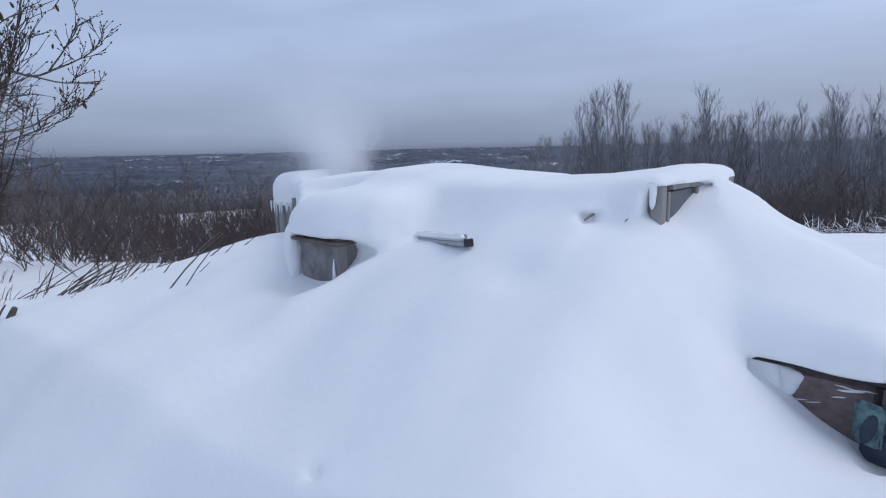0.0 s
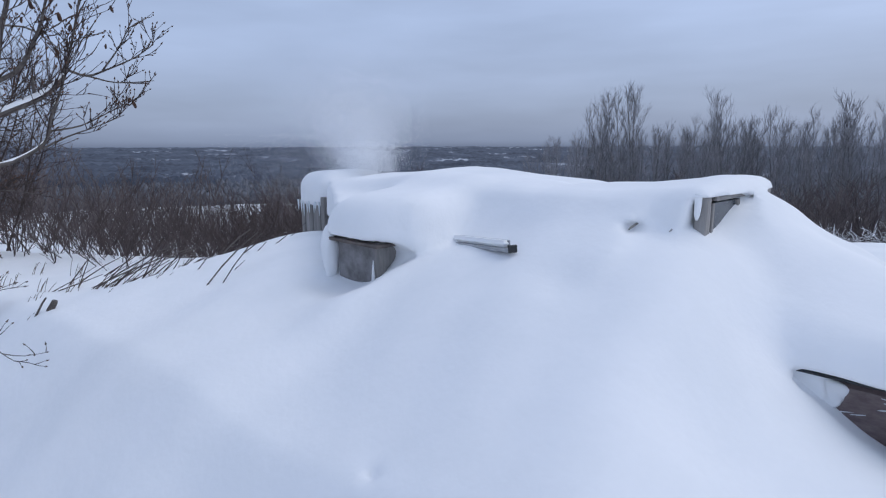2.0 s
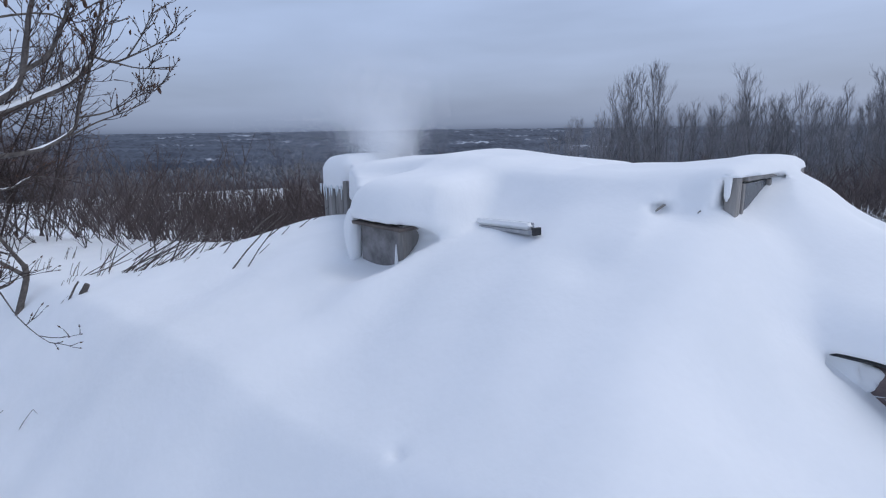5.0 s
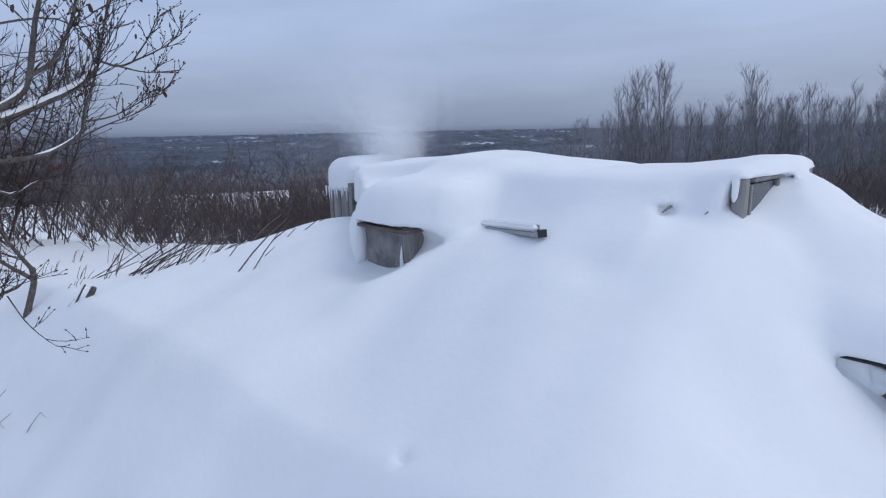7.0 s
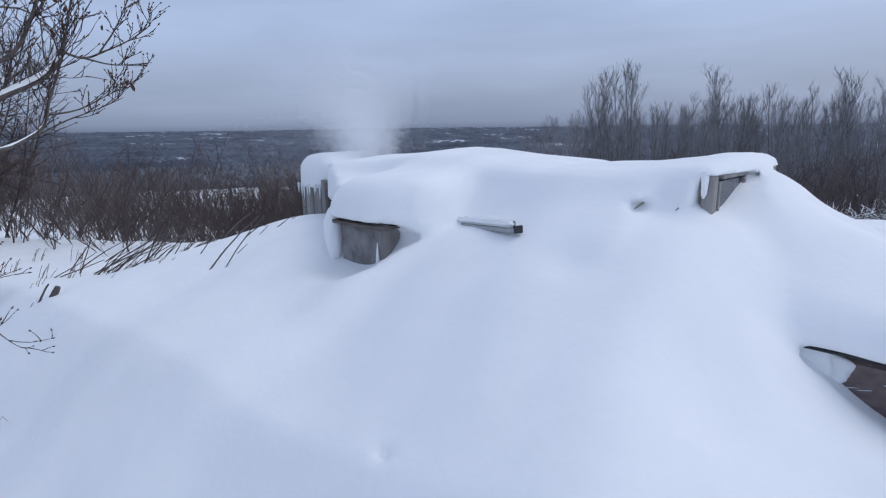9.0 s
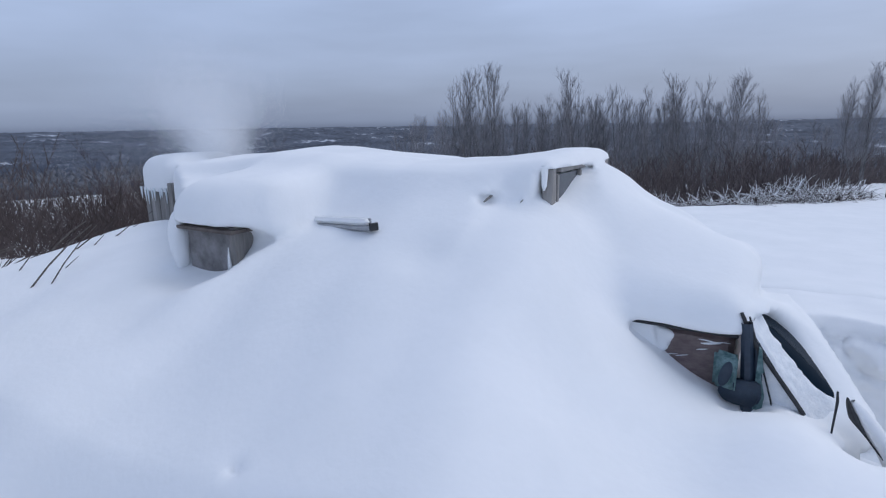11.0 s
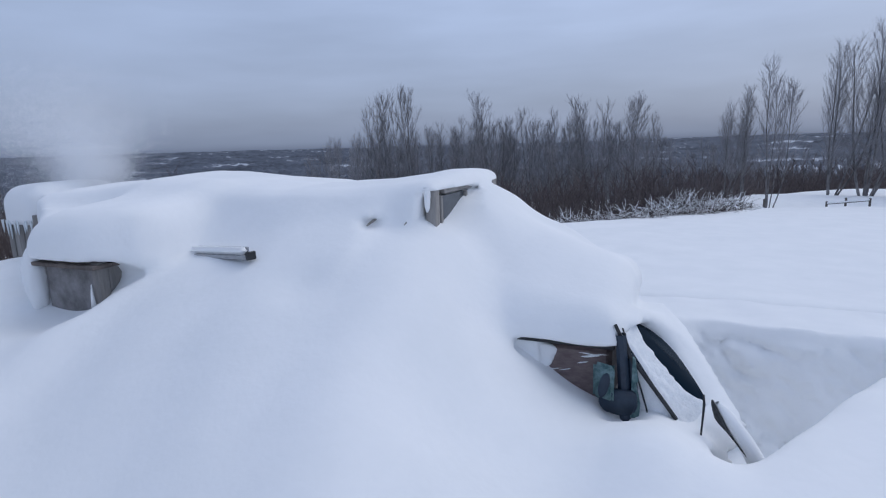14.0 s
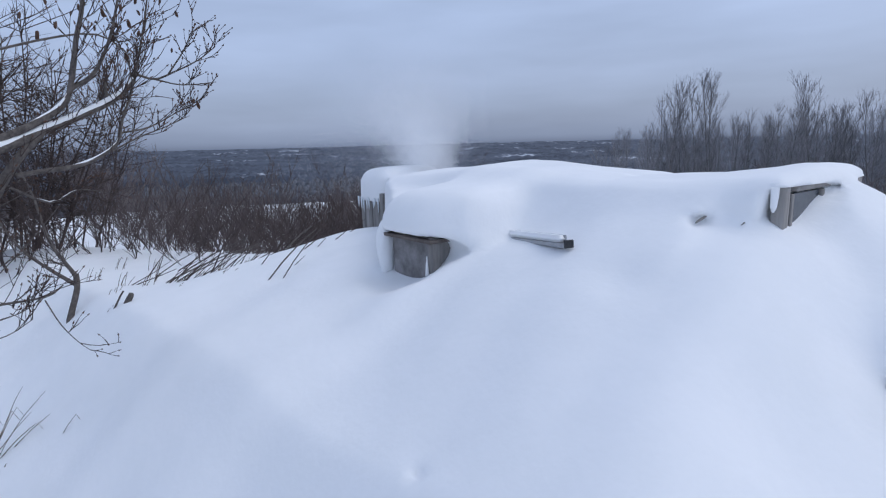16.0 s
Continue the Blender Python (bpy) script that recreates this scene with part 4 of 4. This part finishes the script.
# snow-laden brush heaped along the field's edge
V, F, SV, SF = [], [], [], []
r = np.random.RandomState(8)
b_az = r.uniform(23, 45.5, 6000)
b_dist = np.interp(b_az, [24, 30, 38, 43, 45.5], [16.0, 16.8, 18.6, 20.6, 23.0]) + r.uniform(0, 1, 6000) ** 1.2 * 5.0
b_x, b_y = b_dist * np.sin(np.radians(b_az)) + 0.2, b_dist * np.cos(np.radians(b_az))
b_size = np.minimum(b_dist / 18, 1.25) * np.interp(b_az, [23, 36, 45.5], [1.0, 1.0, 1.2])
for x, y, z, k in zip(b_x.tolist(), b_y.tolist(), (drift(b_x, b_y) - 0.05).tolist(), b_size.tolist()):
    pts = wander(rng, (x, y, z), (rng.uniform(-0.9, 0.9), rng.uniform(-0.9, 0.9), rng.uniform(0.5, 1.2)), k * rng.uniform(0.2, 0.74), 4, 0.45, -0.24)
    rr = k * rng.uniform(0.0028, 0.0062)
    tube_into(V, F, pts, [rr, rr, rr * 0.9, rr * 0.7, rr * 0.4], 3)
    if rng.random() < 0.42:
        tube_into(SV, SF, [p + Vector((0, 0, rr * 1.4)) for p in pts[1:]], [rr * 0.7, rr * 1.7, rr * 1.6, rr * 0.6], 3)
brush = thing("brush_pile", Matrix.Identity(4), "tangled snow-dusted brush along the edge of the field", "brush")
tagged(brush, kind="stuff")
mesh_object("twig_tangle", V, F, TWIG, brush)
mesh_object("snow_on_twigs", SV, SF, SNOW, brush, "white snow lying on the twigs")

# far woods in the valley: ragged spires nearer, a rough canopy farther
r = np.random.RandomState(5)
N = 7000
az, R = r.uniform(-66, 72, N), 150 * np.exp(r.uniform(0, 1.4, N))
TX, TY = R * np.sin(np.radians(az)), R * np.cos(np.radians(az))
open_land = bumps(TX, TY, 14, 190) + 0.3 * bumps(TX, TY, 15, 60)
keep = open_land < 0.38
TX, TY, R = TX[keep], TY[keep], R[keep]
N = len(TX)
TZ = land(TX, TY)
hgt, wid = r.uniform(2.5, 6.5, N) * np.clip(R / 250, 0.7, 1.2), r.uniform(0.8, 2.6, N)
V, F = [], []
an0 = r.uniform(0, 6.28, N)
for ring, (zf, wf) in enumerate([(0.0, 0.5), (0.4, 1.0), (0.8, 0.75), (1.0, 0.1)]):
    for k in range(5):
        jig = r.uniform(0.55, 1.35, N)
        V.append(np.stack([TX + wid * wf * jig * np.cos(an0 + k * 1.2566), TY + wid * wf * jig * np.sin(an0 + k * 1.2566), TZ - 0.5 + hgt * np.clip(zf + r.uniform(-0.1, 0.1, N) * (zf > 0), 0, 1.1)], 1))
V = np.stack(V, 1).reshape(-1, 3)
base = (np.arange(N) * 20)[:, None]
F = np.concatenate([base + np.array([[ring * 5 + k, ring * 5 + (k + 1) % 5, ring * 5 + 5 + (k + 1) % 5, ring * 5 + 5 + k]]) for ring in range(3) for k in range(5)])
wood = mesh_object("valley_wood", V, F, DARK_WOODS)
tagged(wood, "dark bare woods covering the slopes of the valley, tinted with painted haze", "wood", kind="stuff")
A, L = np.meshgrid(np.radians(np.linspace(-72, 78, 520)), np.exp(np.linspace(math.log(520), math.log(4300), 90)), indexing="ij")
CX, CY = L * np.sin(A), L * np.cos(A)
CZ = land(CX, CY) - 2 - 14 * (L < 540) + 8 + r.uniform(-3.5, 5.5, CX.shape)
ids = np.arange(CX.size).reshape(CX.shape)
quads = np.stack([ids[:-1, :-1], ids[1:, :-1], ids[1:, 1:], ids[:-1, 1:]], -1).reshape(-1, 4)
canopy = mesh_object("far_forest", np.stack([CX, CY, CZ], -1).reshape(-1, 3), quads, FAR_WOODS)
tagged(canopy, "dark far forest with snowy clearings across the valley, tinted with painted haze", "forest", kind="stuff")


# ---- the tree and bushes at the near left ----
def twiggy(TV, TF, BV, BF, rng, limb, r0, count, size, lift=0.25, deep=2, tip_r=0.0024):
    """Side twigs along a limb, each with finer ones and buds at the tips."""
    for _ in range(count):
        g = rng.uniform(0.12, 1.0) * (len(limb) - 1.001)
        i = int(g)
        q = limb[i].lerp(limb[i + 1], g - i)
        d = (limb[i + 1] - limb[i]).normalized() * 0.7 + Vector((rng.uniform(-0.8, 0.8), rng.uniform(-0.8, 0.8), rng.uniform(-0.5, 0.8) + lift))
        ln = size * rng.uniform(0.5, 1.25)
        tw = wander(rng, q, d, ln, 4, 0.22, 0.05)
        rr = max(r0 * rng.uniform(0.35, 0.6), tip_r * 1.3)
        tube_into(TV, TF, tw, [rr, rr * 0.85, rr * 0.7, rr * 0.55, tip_r * 0.6], 4)
        bud(BV, BF, tw[-1], tw[-1] - tw[-2], rng)
        if deep > 1:
            twiggy(TV, TF, BV, BF, rng, tw, rr, 3, size * 0.46, lift, deep - 1, tip_r)


def bud(V, F, p, d, rng, size=0.011):
    d = d.normalized()
    s, k = d.orthogonal().normalized(), len(V)
    q = d.cross(s)
    ln = size * rng.uniform(1.0, 2.2)
    V += [p - d * 0.004, p + s * size * 0.55, p + q * size * 0.55, p - s * size * 0.55, p - q * size * 0.55, p + d * ln]
    F += [(k, k + 2, k + 1), (k, k + 3, k + 2), (k, k + 4, k + 3), (k, k + 1, k + 4), (k + 5, k + 1, k + 2), (k + 5, k + 2, k + 3), (k + 5, k + 3, k + 4), (k + 5, k + 4, k + 1)]


rng = random.Random(77)
tree = thing("alder_tree", Matrix.Identity(4), "bare alder with snow lying on its leaning limbs", "tree")
TV, TF, BV, BF = [], [], [], []
BOUGHS = [
    # points from butt to tip, radius at the butt and at the tip, snow on top, twigs
    ([(-3.39, 1.85, -0.7), (-3.36, 2.05, 0.0), (-3.33, 2.25, 0.65), (-3.27, 2.52, 1.13), (-3.14, 2.78, 1.56), (-3.03, 2.88, 1.80), (-2.95, 3.03, 1.99)], 0.050, 0.034, 0.5, 18),
    ([(-3.40, 2.2, 1.62), (-3.12, 2.63, 1.81), (-3.02, 2.87, 1.91), (-2.95, 3.03, 1.99), (-2.86, 3.19, 2.07), (-2.73, 3.38, 2.19), (-2.65, 3.47, 2.30), (-2.63, 3.49, 2.37)], 0.042, 0.022, 1.0, 14),
    ([(-3.25, 2.5, 1.78), (-3.04, 2.83, 1.95), (-2.94, 3.03, 2.06), (-2.86, 3.15, 2.18), (-2.81, 3.19, 2.40), (-2.77, 3.20, 2.56), (-2.73, 3.22, 2.70), (-2.66, 3.22, 2.95)], 0.034, 0.016, 0.4, 14),
    ([(-2.84, 3.19, 2.26), (-2.77, 3.28, 2.34), (-2.71, 3.34, 2.48), (-2.65, 3.37, 2.64), (-2.57, 3.39, 2.90)], 0.020, 0.009, 0, 12),
    ([(-2.63, 3.49, 2.37), (-2.56, 3.59, 2.34), (-2.48, 3.68, 2.39), (-2.36, 3.80, 2.48), (-2.26, 3.88, 2.58)], 0.012, 0.004, 0, 12),
    ([(-2.56, 3.59, 2.34), (-2.45, 3.73, 2.31), (-2.29, 3.90, 2.34)], 0.008, 0.003, 0, 7),
    ([(-2.50, 3.66, 2.38), (-2.42, 3.72, 2.52), (-2.34, 3.76, 2.67), (-2.26, 3.83, 2.74)], 0.008, 0.003, 0, 8),
    ([(-3.03, 2.88, 1.73), (-2.97, 3.0, 1.75), (-2.89, 3.16, 1.77), (-2.83, 3.27, 1.81), (-2.75, 3.39, 1.91), (-2.71, 3.42, 2.07), (-2.67, 3.47, 2.22), (-2.62, 3.50, 2.40), (-2.53, 3.52, 2.70), (-2.47, 3.53, 2.95)], 0.022, 0.007, 0.45, 24),
    ([(-2.73, 3.41, 1.98), (-2.62, 3.56, 2.02), (-2.50, 3.70, 2.12), (-2.37, 3.83, 2.22)], 0.009, 0.003, 0, 12),
    ([(-2.77, 3.36, 1.86), (-2.67, 3.50, 1.95), (-2.56, 3.64, 2.02), (-2.45, 3.77, 2.10)], 0.009, 0.003, 0, 12),
    ([(-3.2, 2.55, 2.3), (-2.88, 3.0, 2.51), (-2.71, 3.30, 2.59), (-2.63, 3.46, 2.49), (-2.58, 3.54, 2.47)], 0.011, 0.004, 0, 12),
    ([(-3.75, 2.2, 1.6), (-3.39, 2.55, 2.06), (-3.25, 2.70, 2.31), (-3.14, 2.79, 2.53), (-3.01, 2.85, 2.85), (-2.9, 2.95, 3.3)], 0.038, 0.022, 0, 14),
    ([(-3.32, 2.30, 0.92), (-3.20, 2.65, 0.96), (-2.99, 2.90, 0.97), (-2.93, 2.99, 1.03)], 0.016, 0.006, 0, 9),
    ([(-2.99, 2.90, 0.95), (-2.93, 2.93, 0.78), (-2.85, 2.96, 0.66), (-2.79, 2.98, 0.60)], 0.006, 0.003, 0, 4),
    ([(-3.34, 2.2, 0.75), (-3.2, 2.5, 0.86), (-3.05, 2.75, 0.90), (-2.95, 2.85, 0.98)], 0.009, 0.003, 0, 12),
    ([(-3.35, 2.15, 0.7), (-3.3, 2.5, 0.72), (-3.15, 2.75, 0.76), (-3.05, 2.85, 0.84)], 0.008, 0.003, 0, 10),
    ([(-3.1, 2.82, 1.70), (-3.0, 3.05, 1.55), (-2.92, 3.2, 1.62), (-2.8, 3.35, 1.58)], 0.012, 0.004, 0.3, 12),
]
# thin shoots from the foot of the tree
for _ in range(7):
    a = Vector((-3.42 + rng.uniform(-0.12, 0.1), 2.25 + rng.uniform(-0.2, 0.2), rng.uniform(0.65, 1.1)))
    d = Vector((rng.uniform(0.15, 0.5), rng.uniform(0.4, 0.8), rng.uniform(0.25, 0.9)))
    BOUGHS.append(([tuple(p) for p in wander(rng, a, d, rng.uniform(0.7, 1.2), 4, 0.14, -0.02)], 0.008, 0.003, 0, 6))
for pts, ra, rb, snowy, count in BOUGHS:
    ra, rb = ra * 0.74, rb * 0.70
    line = smooth_line(pts)
    n = len(line) - 1
    V, F = [], []
    tube_into(V, F, line, [ra + (rb - ra) * i / n for i in range(n + 1)], 8)
    mesh_object("limb", V, F, BARK, tree, "", True)
    twiggy(TV, TF, BV, BF, rng, line[n // 4:], max(ra * 0.26, 0.0048), int(count * (1.2 if ra > 0.011 else 0.8)), 0.35 if ra > 0.011 else 0.20)
    if snowy:
        V, F = [], []
        last = int(n * (0.97 if snowy >= 1 else 0.7))
        first = int(n * (0.0 if snowy >= 1 else 0.25))
        tops = [line[i] + Vector((0, 0, (ra + (rb - ra) * i / n) * 0.75)) for i in range(first, last + 1)]
        rads = [(ra + (rb - ra) * i / n) * (0.9 * snowy if snowy >= 1 else 0.7) * (0.95 + 0.5 * noise.noise(Vector((0.55 * i, 3.1 * ra * 100, 0)))) for i in range(first, last + 1)]
        rads[0], rads[-1] = rads[0] * 0.4, rads[-1] * 0.4
        tube_into(V, F, tops, rads, 8)
        mesh_object("snow_strip", V, F, SNOW, tree, "white snow lying along the limb", True)
V, F = [], []
tube_into(V, F, [(-2.75, 3.36, 2.17), (-2.752, 3.36, 2.25), (-2.75, 3.36, 2.31)], [0.011, 0.010, 0.009], 7)
mesh_object("limb_stub", V, F, BARK, tree, "short broken stub")
mesh_object("crown", TV, TF, TWIG, tree, "fine dark twigs")
tagged(mesh_object("twig_end", BV, BF, DEAD_LEAF, tree, "small brown buds at the tips"), kind="stuff")
# last curled leaves and old catkins
for n, c in enumerate([(-2.52, 3.75, 2.55), (-2.66, 3.42, 2.66), (-2.72, 3.30, 2.63), (-2.60, 3.5, 2.52), (-2.57, 3.5, 2.62), (-2.63, 3.44, 2.47), (-2.83, 3.12, 2.62), (-2.90, 3.05, 2.55), (-2.55, 3.5, 2.75), (-2.43, 3.72, 2.78), (-2.70, 3.36, 2.73), (-2.68, 3.40, 2.58), (-2.61, 3.47, 2.68), (-2.76, 3.24, 2.74), (-2.64, 3.45, 2.78), (-2.95, 3.0, 2.66), (-2.39, 3.80, 2.17), (-2.41, 3.78, 2.2), (-2.86, 3.1, 2.75), (-2.58, 3.52, 2.83), (-2.48, 3.63, 2.85)]):
    bm = bmesh.new()
    bmesh.ops.create_icosphere(bm, subdivisions=2, radius=1)
    for v in bm.verts:
        v.co *= 1 + 0.5 * noise.noise(v.co * 1.9 + Vector((3 * n, 0, 0)))
    w = rng.uniform(0.010, 0.017)
    bmesh.ops.transform(bm, matrix=Matrix.Translation(c) @ Euler((rng.uniform(-0.5, 0.5), rng.uniform(-0.5, 0.5), 0)).to_matrix().to_4x4() @ Matrix.Diagonal((w * 0.8, w * 0.5, w * 1.7, 1)), verts=bm.verts)
    part("dead_leaf", bm, DEAD_LEAF, tree, "curled brown dead leaf", True)

# a snapped sapling and the stump beside it
sapling = thing("sapling", Matrix.Translation((-4.45, 4.42, ground_z(-4.45, 4.42))), "thin dark sapling forking low above the snow", "sapling")
V, F = [], []
tube_into(V, F, smooth_line([(-0.02, -0.02, -0.2), (0, 0, 0.0), (0.03, 0.1, 0.28), (0.0, 0.14, 0.42)]), [0.032] * 4 + [0.028] * 3 + [0.026] * 3, 8)
mesh_object("stem", V, F, BARK, sapling, "", True)
TV, TF, BV, BF = [], [], [], []
for pts in ([(0.0, 0.14, 0.40), (-0.10, 0.12, 0.56), (-0.22, 0.1, 0.78), (-0.30, 0.1, 1.15), (-0.42, 0.05, 1.6)], [(0.0, 0.12, 0.32), (-0.18, 0.02, 0.50), (-0.40, -0.05, 0.72), (-0.6, -0.1, 1.1)]):
    line = smooth_line(pts)
    V, F = [], []
    tube_into(V, F, line, [0.021 - 0.014 * i / (len(line) - 1) for i in range(len(line))], 7)
    mesh_object("fork", V, F, BARK, sapling, "", True)
    twiggy(TV, TF, BV, BF, rng, line, 0.010, 16, 0.4)
mesh_object("crown", TV, TF, TWIG, sapling)
sx, sy = -3.62, 4.25
stump = thing("stump", pose(sx, sy, ground_z(sx, sy), 0, 28, 20), "small dark cut stump poking out of the snow", "stump")
V, F = [], []
tube_into(V, F, [(0, 0, -0.2), (0, 0, 0.0), (0.003, 0, 0.06), (0.002, 0, 0.085)], [0.030, 0.027, 0.025, 0.022], 9)
mesh_object("wood", V, F, BARK, stump)
V, F = [], []
tube_into(V, F, [(-0.08, 0.0, -0.2), (-0.075, 0.0, 0.03), (-0.068, 0.0, 0.08)], [0.009, 0.008, 0.007], 6)
mesh_object("side_shoot", V, F, BARK, stump)

# bushes: fans of stems, each stem with its own twigs
def bush_thing(name, seed, stems, height, lean, twigs, r0, width, mat, label, group, low=0.25):
    b = thing(name, Matrix.Identity(4), label, "bush", group)
    for n in range(stems):
        V, F = shrub_mesh(seed * 50 + n, 1, height, lean, twigs, r0, width, low)
        mesh_object("stem", V, F, mat, b)
    return b


bushes = [bush_thing("bush", 141 + k, 15, 1.35, 0.8, 12, 0.0072, 0.36, BUSH_TWIG, "bare reddish-brown bush with thin upright stems in snow", "bushes by the slope") for k in range(2)]
spots = [(-4.9, 7.0, 0.9), (-5.7, 6.9, 1.1), (-6.6, 7.0, 1.15), (-4.5, 6.6, 0.7), (-5.4, 7.2, 1.0), (-8.0, 6.8, 1.35), (-4.1, 7.2, 0.55), (-7.2, 7.9, 1.3), (-4.7, 7.6, 0.8)]
for n, (x, y, k) in enumerate(spots):
    m = pose(x, y, ground_z(x, y) - 0.03, 0, 0, rng.uniform(0, 360))
    b = bushes[n] if n < 2 else copy_thing(bushes[n % 2], m)
    if n < 2:
        b.matrix_world = m
    b.scale = (k, k, k)
def tall_bush(seed, stems, height, boughs):
    """Upright stems that break up into a dense haze of crooked dark twigs."""
    b, rng = thing("tall_bush", Matrix.Identity(4), "tall bare bush with a dense haze of dark twigs", "bush", "tall bushes"), random.Random(seed)
    for n in range(stems):
        V, F = [], []
        an = 6.283 * (n + rng.random()) / stems
        stem = wander(rng, (0.3 * math.cos(an), 0.3 * math.sin(an), -0.2), (0.35 * math.cos(an), 0.35 * math.sin(an), 1), height * rng.uniform(0.75, 1.05), 8, 0.10, 0.04)
        tube_into(V, F, stem, [0.015 - 0.0013 * i for i in range(9)], 5)
        for _ in range(boughs):
            g = rng.uniform(0.22, 1.0) * 7.99
            i = int(g)
            q = stem[i].lerp(stem[i + 1], g - i)
            d = Vector((rng.uniform(-1, 1), rng.uniform(-1, 1), rng.uniform(-0.1, 1.1)))
            tw = wander(rng, q, d, height * rng.uniform(0.08, 0.22), 3, 0.28, 0.06)
            tube_into(V, F, tw, [0.0055, 0.0048, 0.004, 0.0025], 3)
            for _ in range(4):
                g2 = rng.uniform(0.2, 1.0) * 2.99
                j = int(g2)
                e = (tw[j + 1] - tw[j]).normalized() + Vector((rng.uniform(-1, 1), rng.uniform(-1, 1), rng.uniform(-0.5, 0.9)))
                spike_into(V, F, tw[j].lerp(tw[j + 1], g2 - j), e.normalized() * height * rng.uniform(0.03, 0.085), 0.0034)
        mesh_object("stem", V, F, TWIG, b)
    return b


tall = [tall_bush(171 + k, 7, 3.0, 48) for k in range(2)]
for n, (x, y, k) in enumerate([(-8.0, 6.5, 1.35), (-8.8, 6.6, 1.45), (-7.4, 6.6, 1.15), (-9.6, 6.9, 1.5), (-8.9, 7.6, 1.45), (-7.3, 7.3, 1.0)]):
    m = pose(x, y, ground_z(x, y) - 0.05, 0, 0, rng.uniform(0, 360))
    b = tall[n] if n < 2 else copy_thing(tall[n % 2], m)
    if n < 2:
        b.matrix_world = m
    b.scale = (k, k, k)

# bushes beyond the bank, seen over its edge
for n in range(30):
    az, dist = -30 + 25 * (n + rng.random()) / 30, rng.uniform(8.8, 13.5)
    x, y = polar(az, dist)
    z = ground_z(x, y)
    k = max(0.6, (1.86 - dist * math.tan(radians(rng.uniform(1.6, 5.0))) - z) / 1.3)
    copy_thing(bushes[n % 2], pose(x, y, z - 0.03, 0, 0, rng.uniform(0, 360))).scale = (k, k, k)

# fallen and leaning sticks along the bank
for n in range(62):
    an = rng.random()
    x, y = -4.35 + 2.1 * an + rng.uniform(-0.2, 0.2), 5.0 - 0.3 * an + rng.random() ** 1.5 * 1.3
    ln = rng.uniform(0.16, 0.62)
    V, F = [], []
    pts = wander(rng, (0, 0, -0.08), (rng.uniform(0.4, 1.2), rng.uniform(0.0, 0.6), rng.uniform(0.35, 0.95)), ln + 0.08, 3, 0.10, -0.02)
    rr = rng.uniform(0.0035, 0.0070)
    tube_into(V, F, pts, [rr, rr, rr * 0.8, rr * 0.5], 5)
    st = mesh_object("stick", V, F, BUSH_TWIG)
    st.location = (x, y, ground_z(x, y))
    tagged(st, "thin brown stick leaning out of the snow", "stick", "sticks on the bank")
for a, b, rr in (((-4.05, 5.2), (-3.55, 6.5), 0.008), ((-3.95, 5.25), (-3.3, 6.3), 0.006), ((-2.35, 4.42), (-2.02, 4.85), 0.0065), ((-2.20, 4.42), (-1.95, 4.78), 0.005), ((-3.85, 5.02), (-3.05, 5.35), 0.008), ((-3.72, 5.1), (-3.15, 5.5), 0.006), ((-2.9, 5.7), (-2.65, 6.1), 0.009)):
    V, F = [], []
    za, zb = ground_z(*a), ground_z(*b)
    pts = [Vector((a[0] + (b[0] - a[0]) * t, a[1] + (b[1] - a[1]) * t, za - 0.03 + (zb + 0.30 - za) * t + 0.04 * math.sin(3 * t))) for t in (0, 0.33, 0.66, 1)]
    tube_into(V, F, pts, [rr, rr, rr * 0.9, rr * 0.7], 6)
    tagged(mesh_object("stick", V, F, BARK), "long dark stick fallen across the snow bank", "stick", "sticks on the bank")

# dry grass
for x, y, blades, hgt, lean in ((-4.33, 3.20, 4, 0.74, 0.45), (-4.46, 3.28, 3, 0.62, 0.4), (-4.02, 3.13, 4, 0.80, 0.55), (-3.95, 3.18, 3, 0.70, 0.7), (-3.45, 3.24, 4, 0.44, 0.9), (-3.76, 3.13, 2, 0.07, 0.4), (-4.4, 5.0, 5, 0.24, 0.3), (-3.7, 5.3, 6, 0.22, 0.4), (-5.0, 5.3, 6, 0.26, 0.3), (-3.2, 5.5, 4, 0.2, 0.4),
                                (-4.3, 5.4, 6, 0.2, 0.3), (-4.7, 5.9, 7, 0.25, 0.3), (-4.1, 4.6, 4, 0.16, 0.4), (-5.2, 5.9, 6, 0.25, 0.3), (-3.9, 6.0, 6, 0.2, 0.3), (-3.85, 4.25, 3, 0.14, 0.5), (-3.3, 4.2, 3, 0.08, 0.8), (-3.4, 4.6, 4, 0.12, 0.6), (-4.0, 4.9, 5, 0.22, 0.5), (-3.6, 4.9, 5, 0.2, 0.5), (-3.0, 4.75, 4, 0.16, 0.6)):
    V, F = [], []
    for _ in range(blades):
        d = Vector((lean * rng.uniform(0.6, 1.15), lean * rng.uniform(0.0, 0.5), 1))
        pts = wander(rng, (rng.uniform(-0.06, 0.06), rng.uniform(-0.06, 0.06), -0.06), d, hgt * rng.uniform(0.7, 1.1), 6, 0.06, -0.09)
        if rng.random() < 0.3:
            pts[-1] = pts[-2] + Vector((0.05, 0.02, -0.10)) * hgt
        tube_into(V, F, pts, [0.0034, 0.0034, 0.0032, 0.003, 0.0027, 0.0024, 0.0014], 4)
    gr = mesh_object("grass_tuft", V, F, STRAW)
    gr.location = (x, y, ground_z(x, y))
    tagged(gr, "dry straw-coloured grass bent over the snow", "grass", "dry grass tufts")
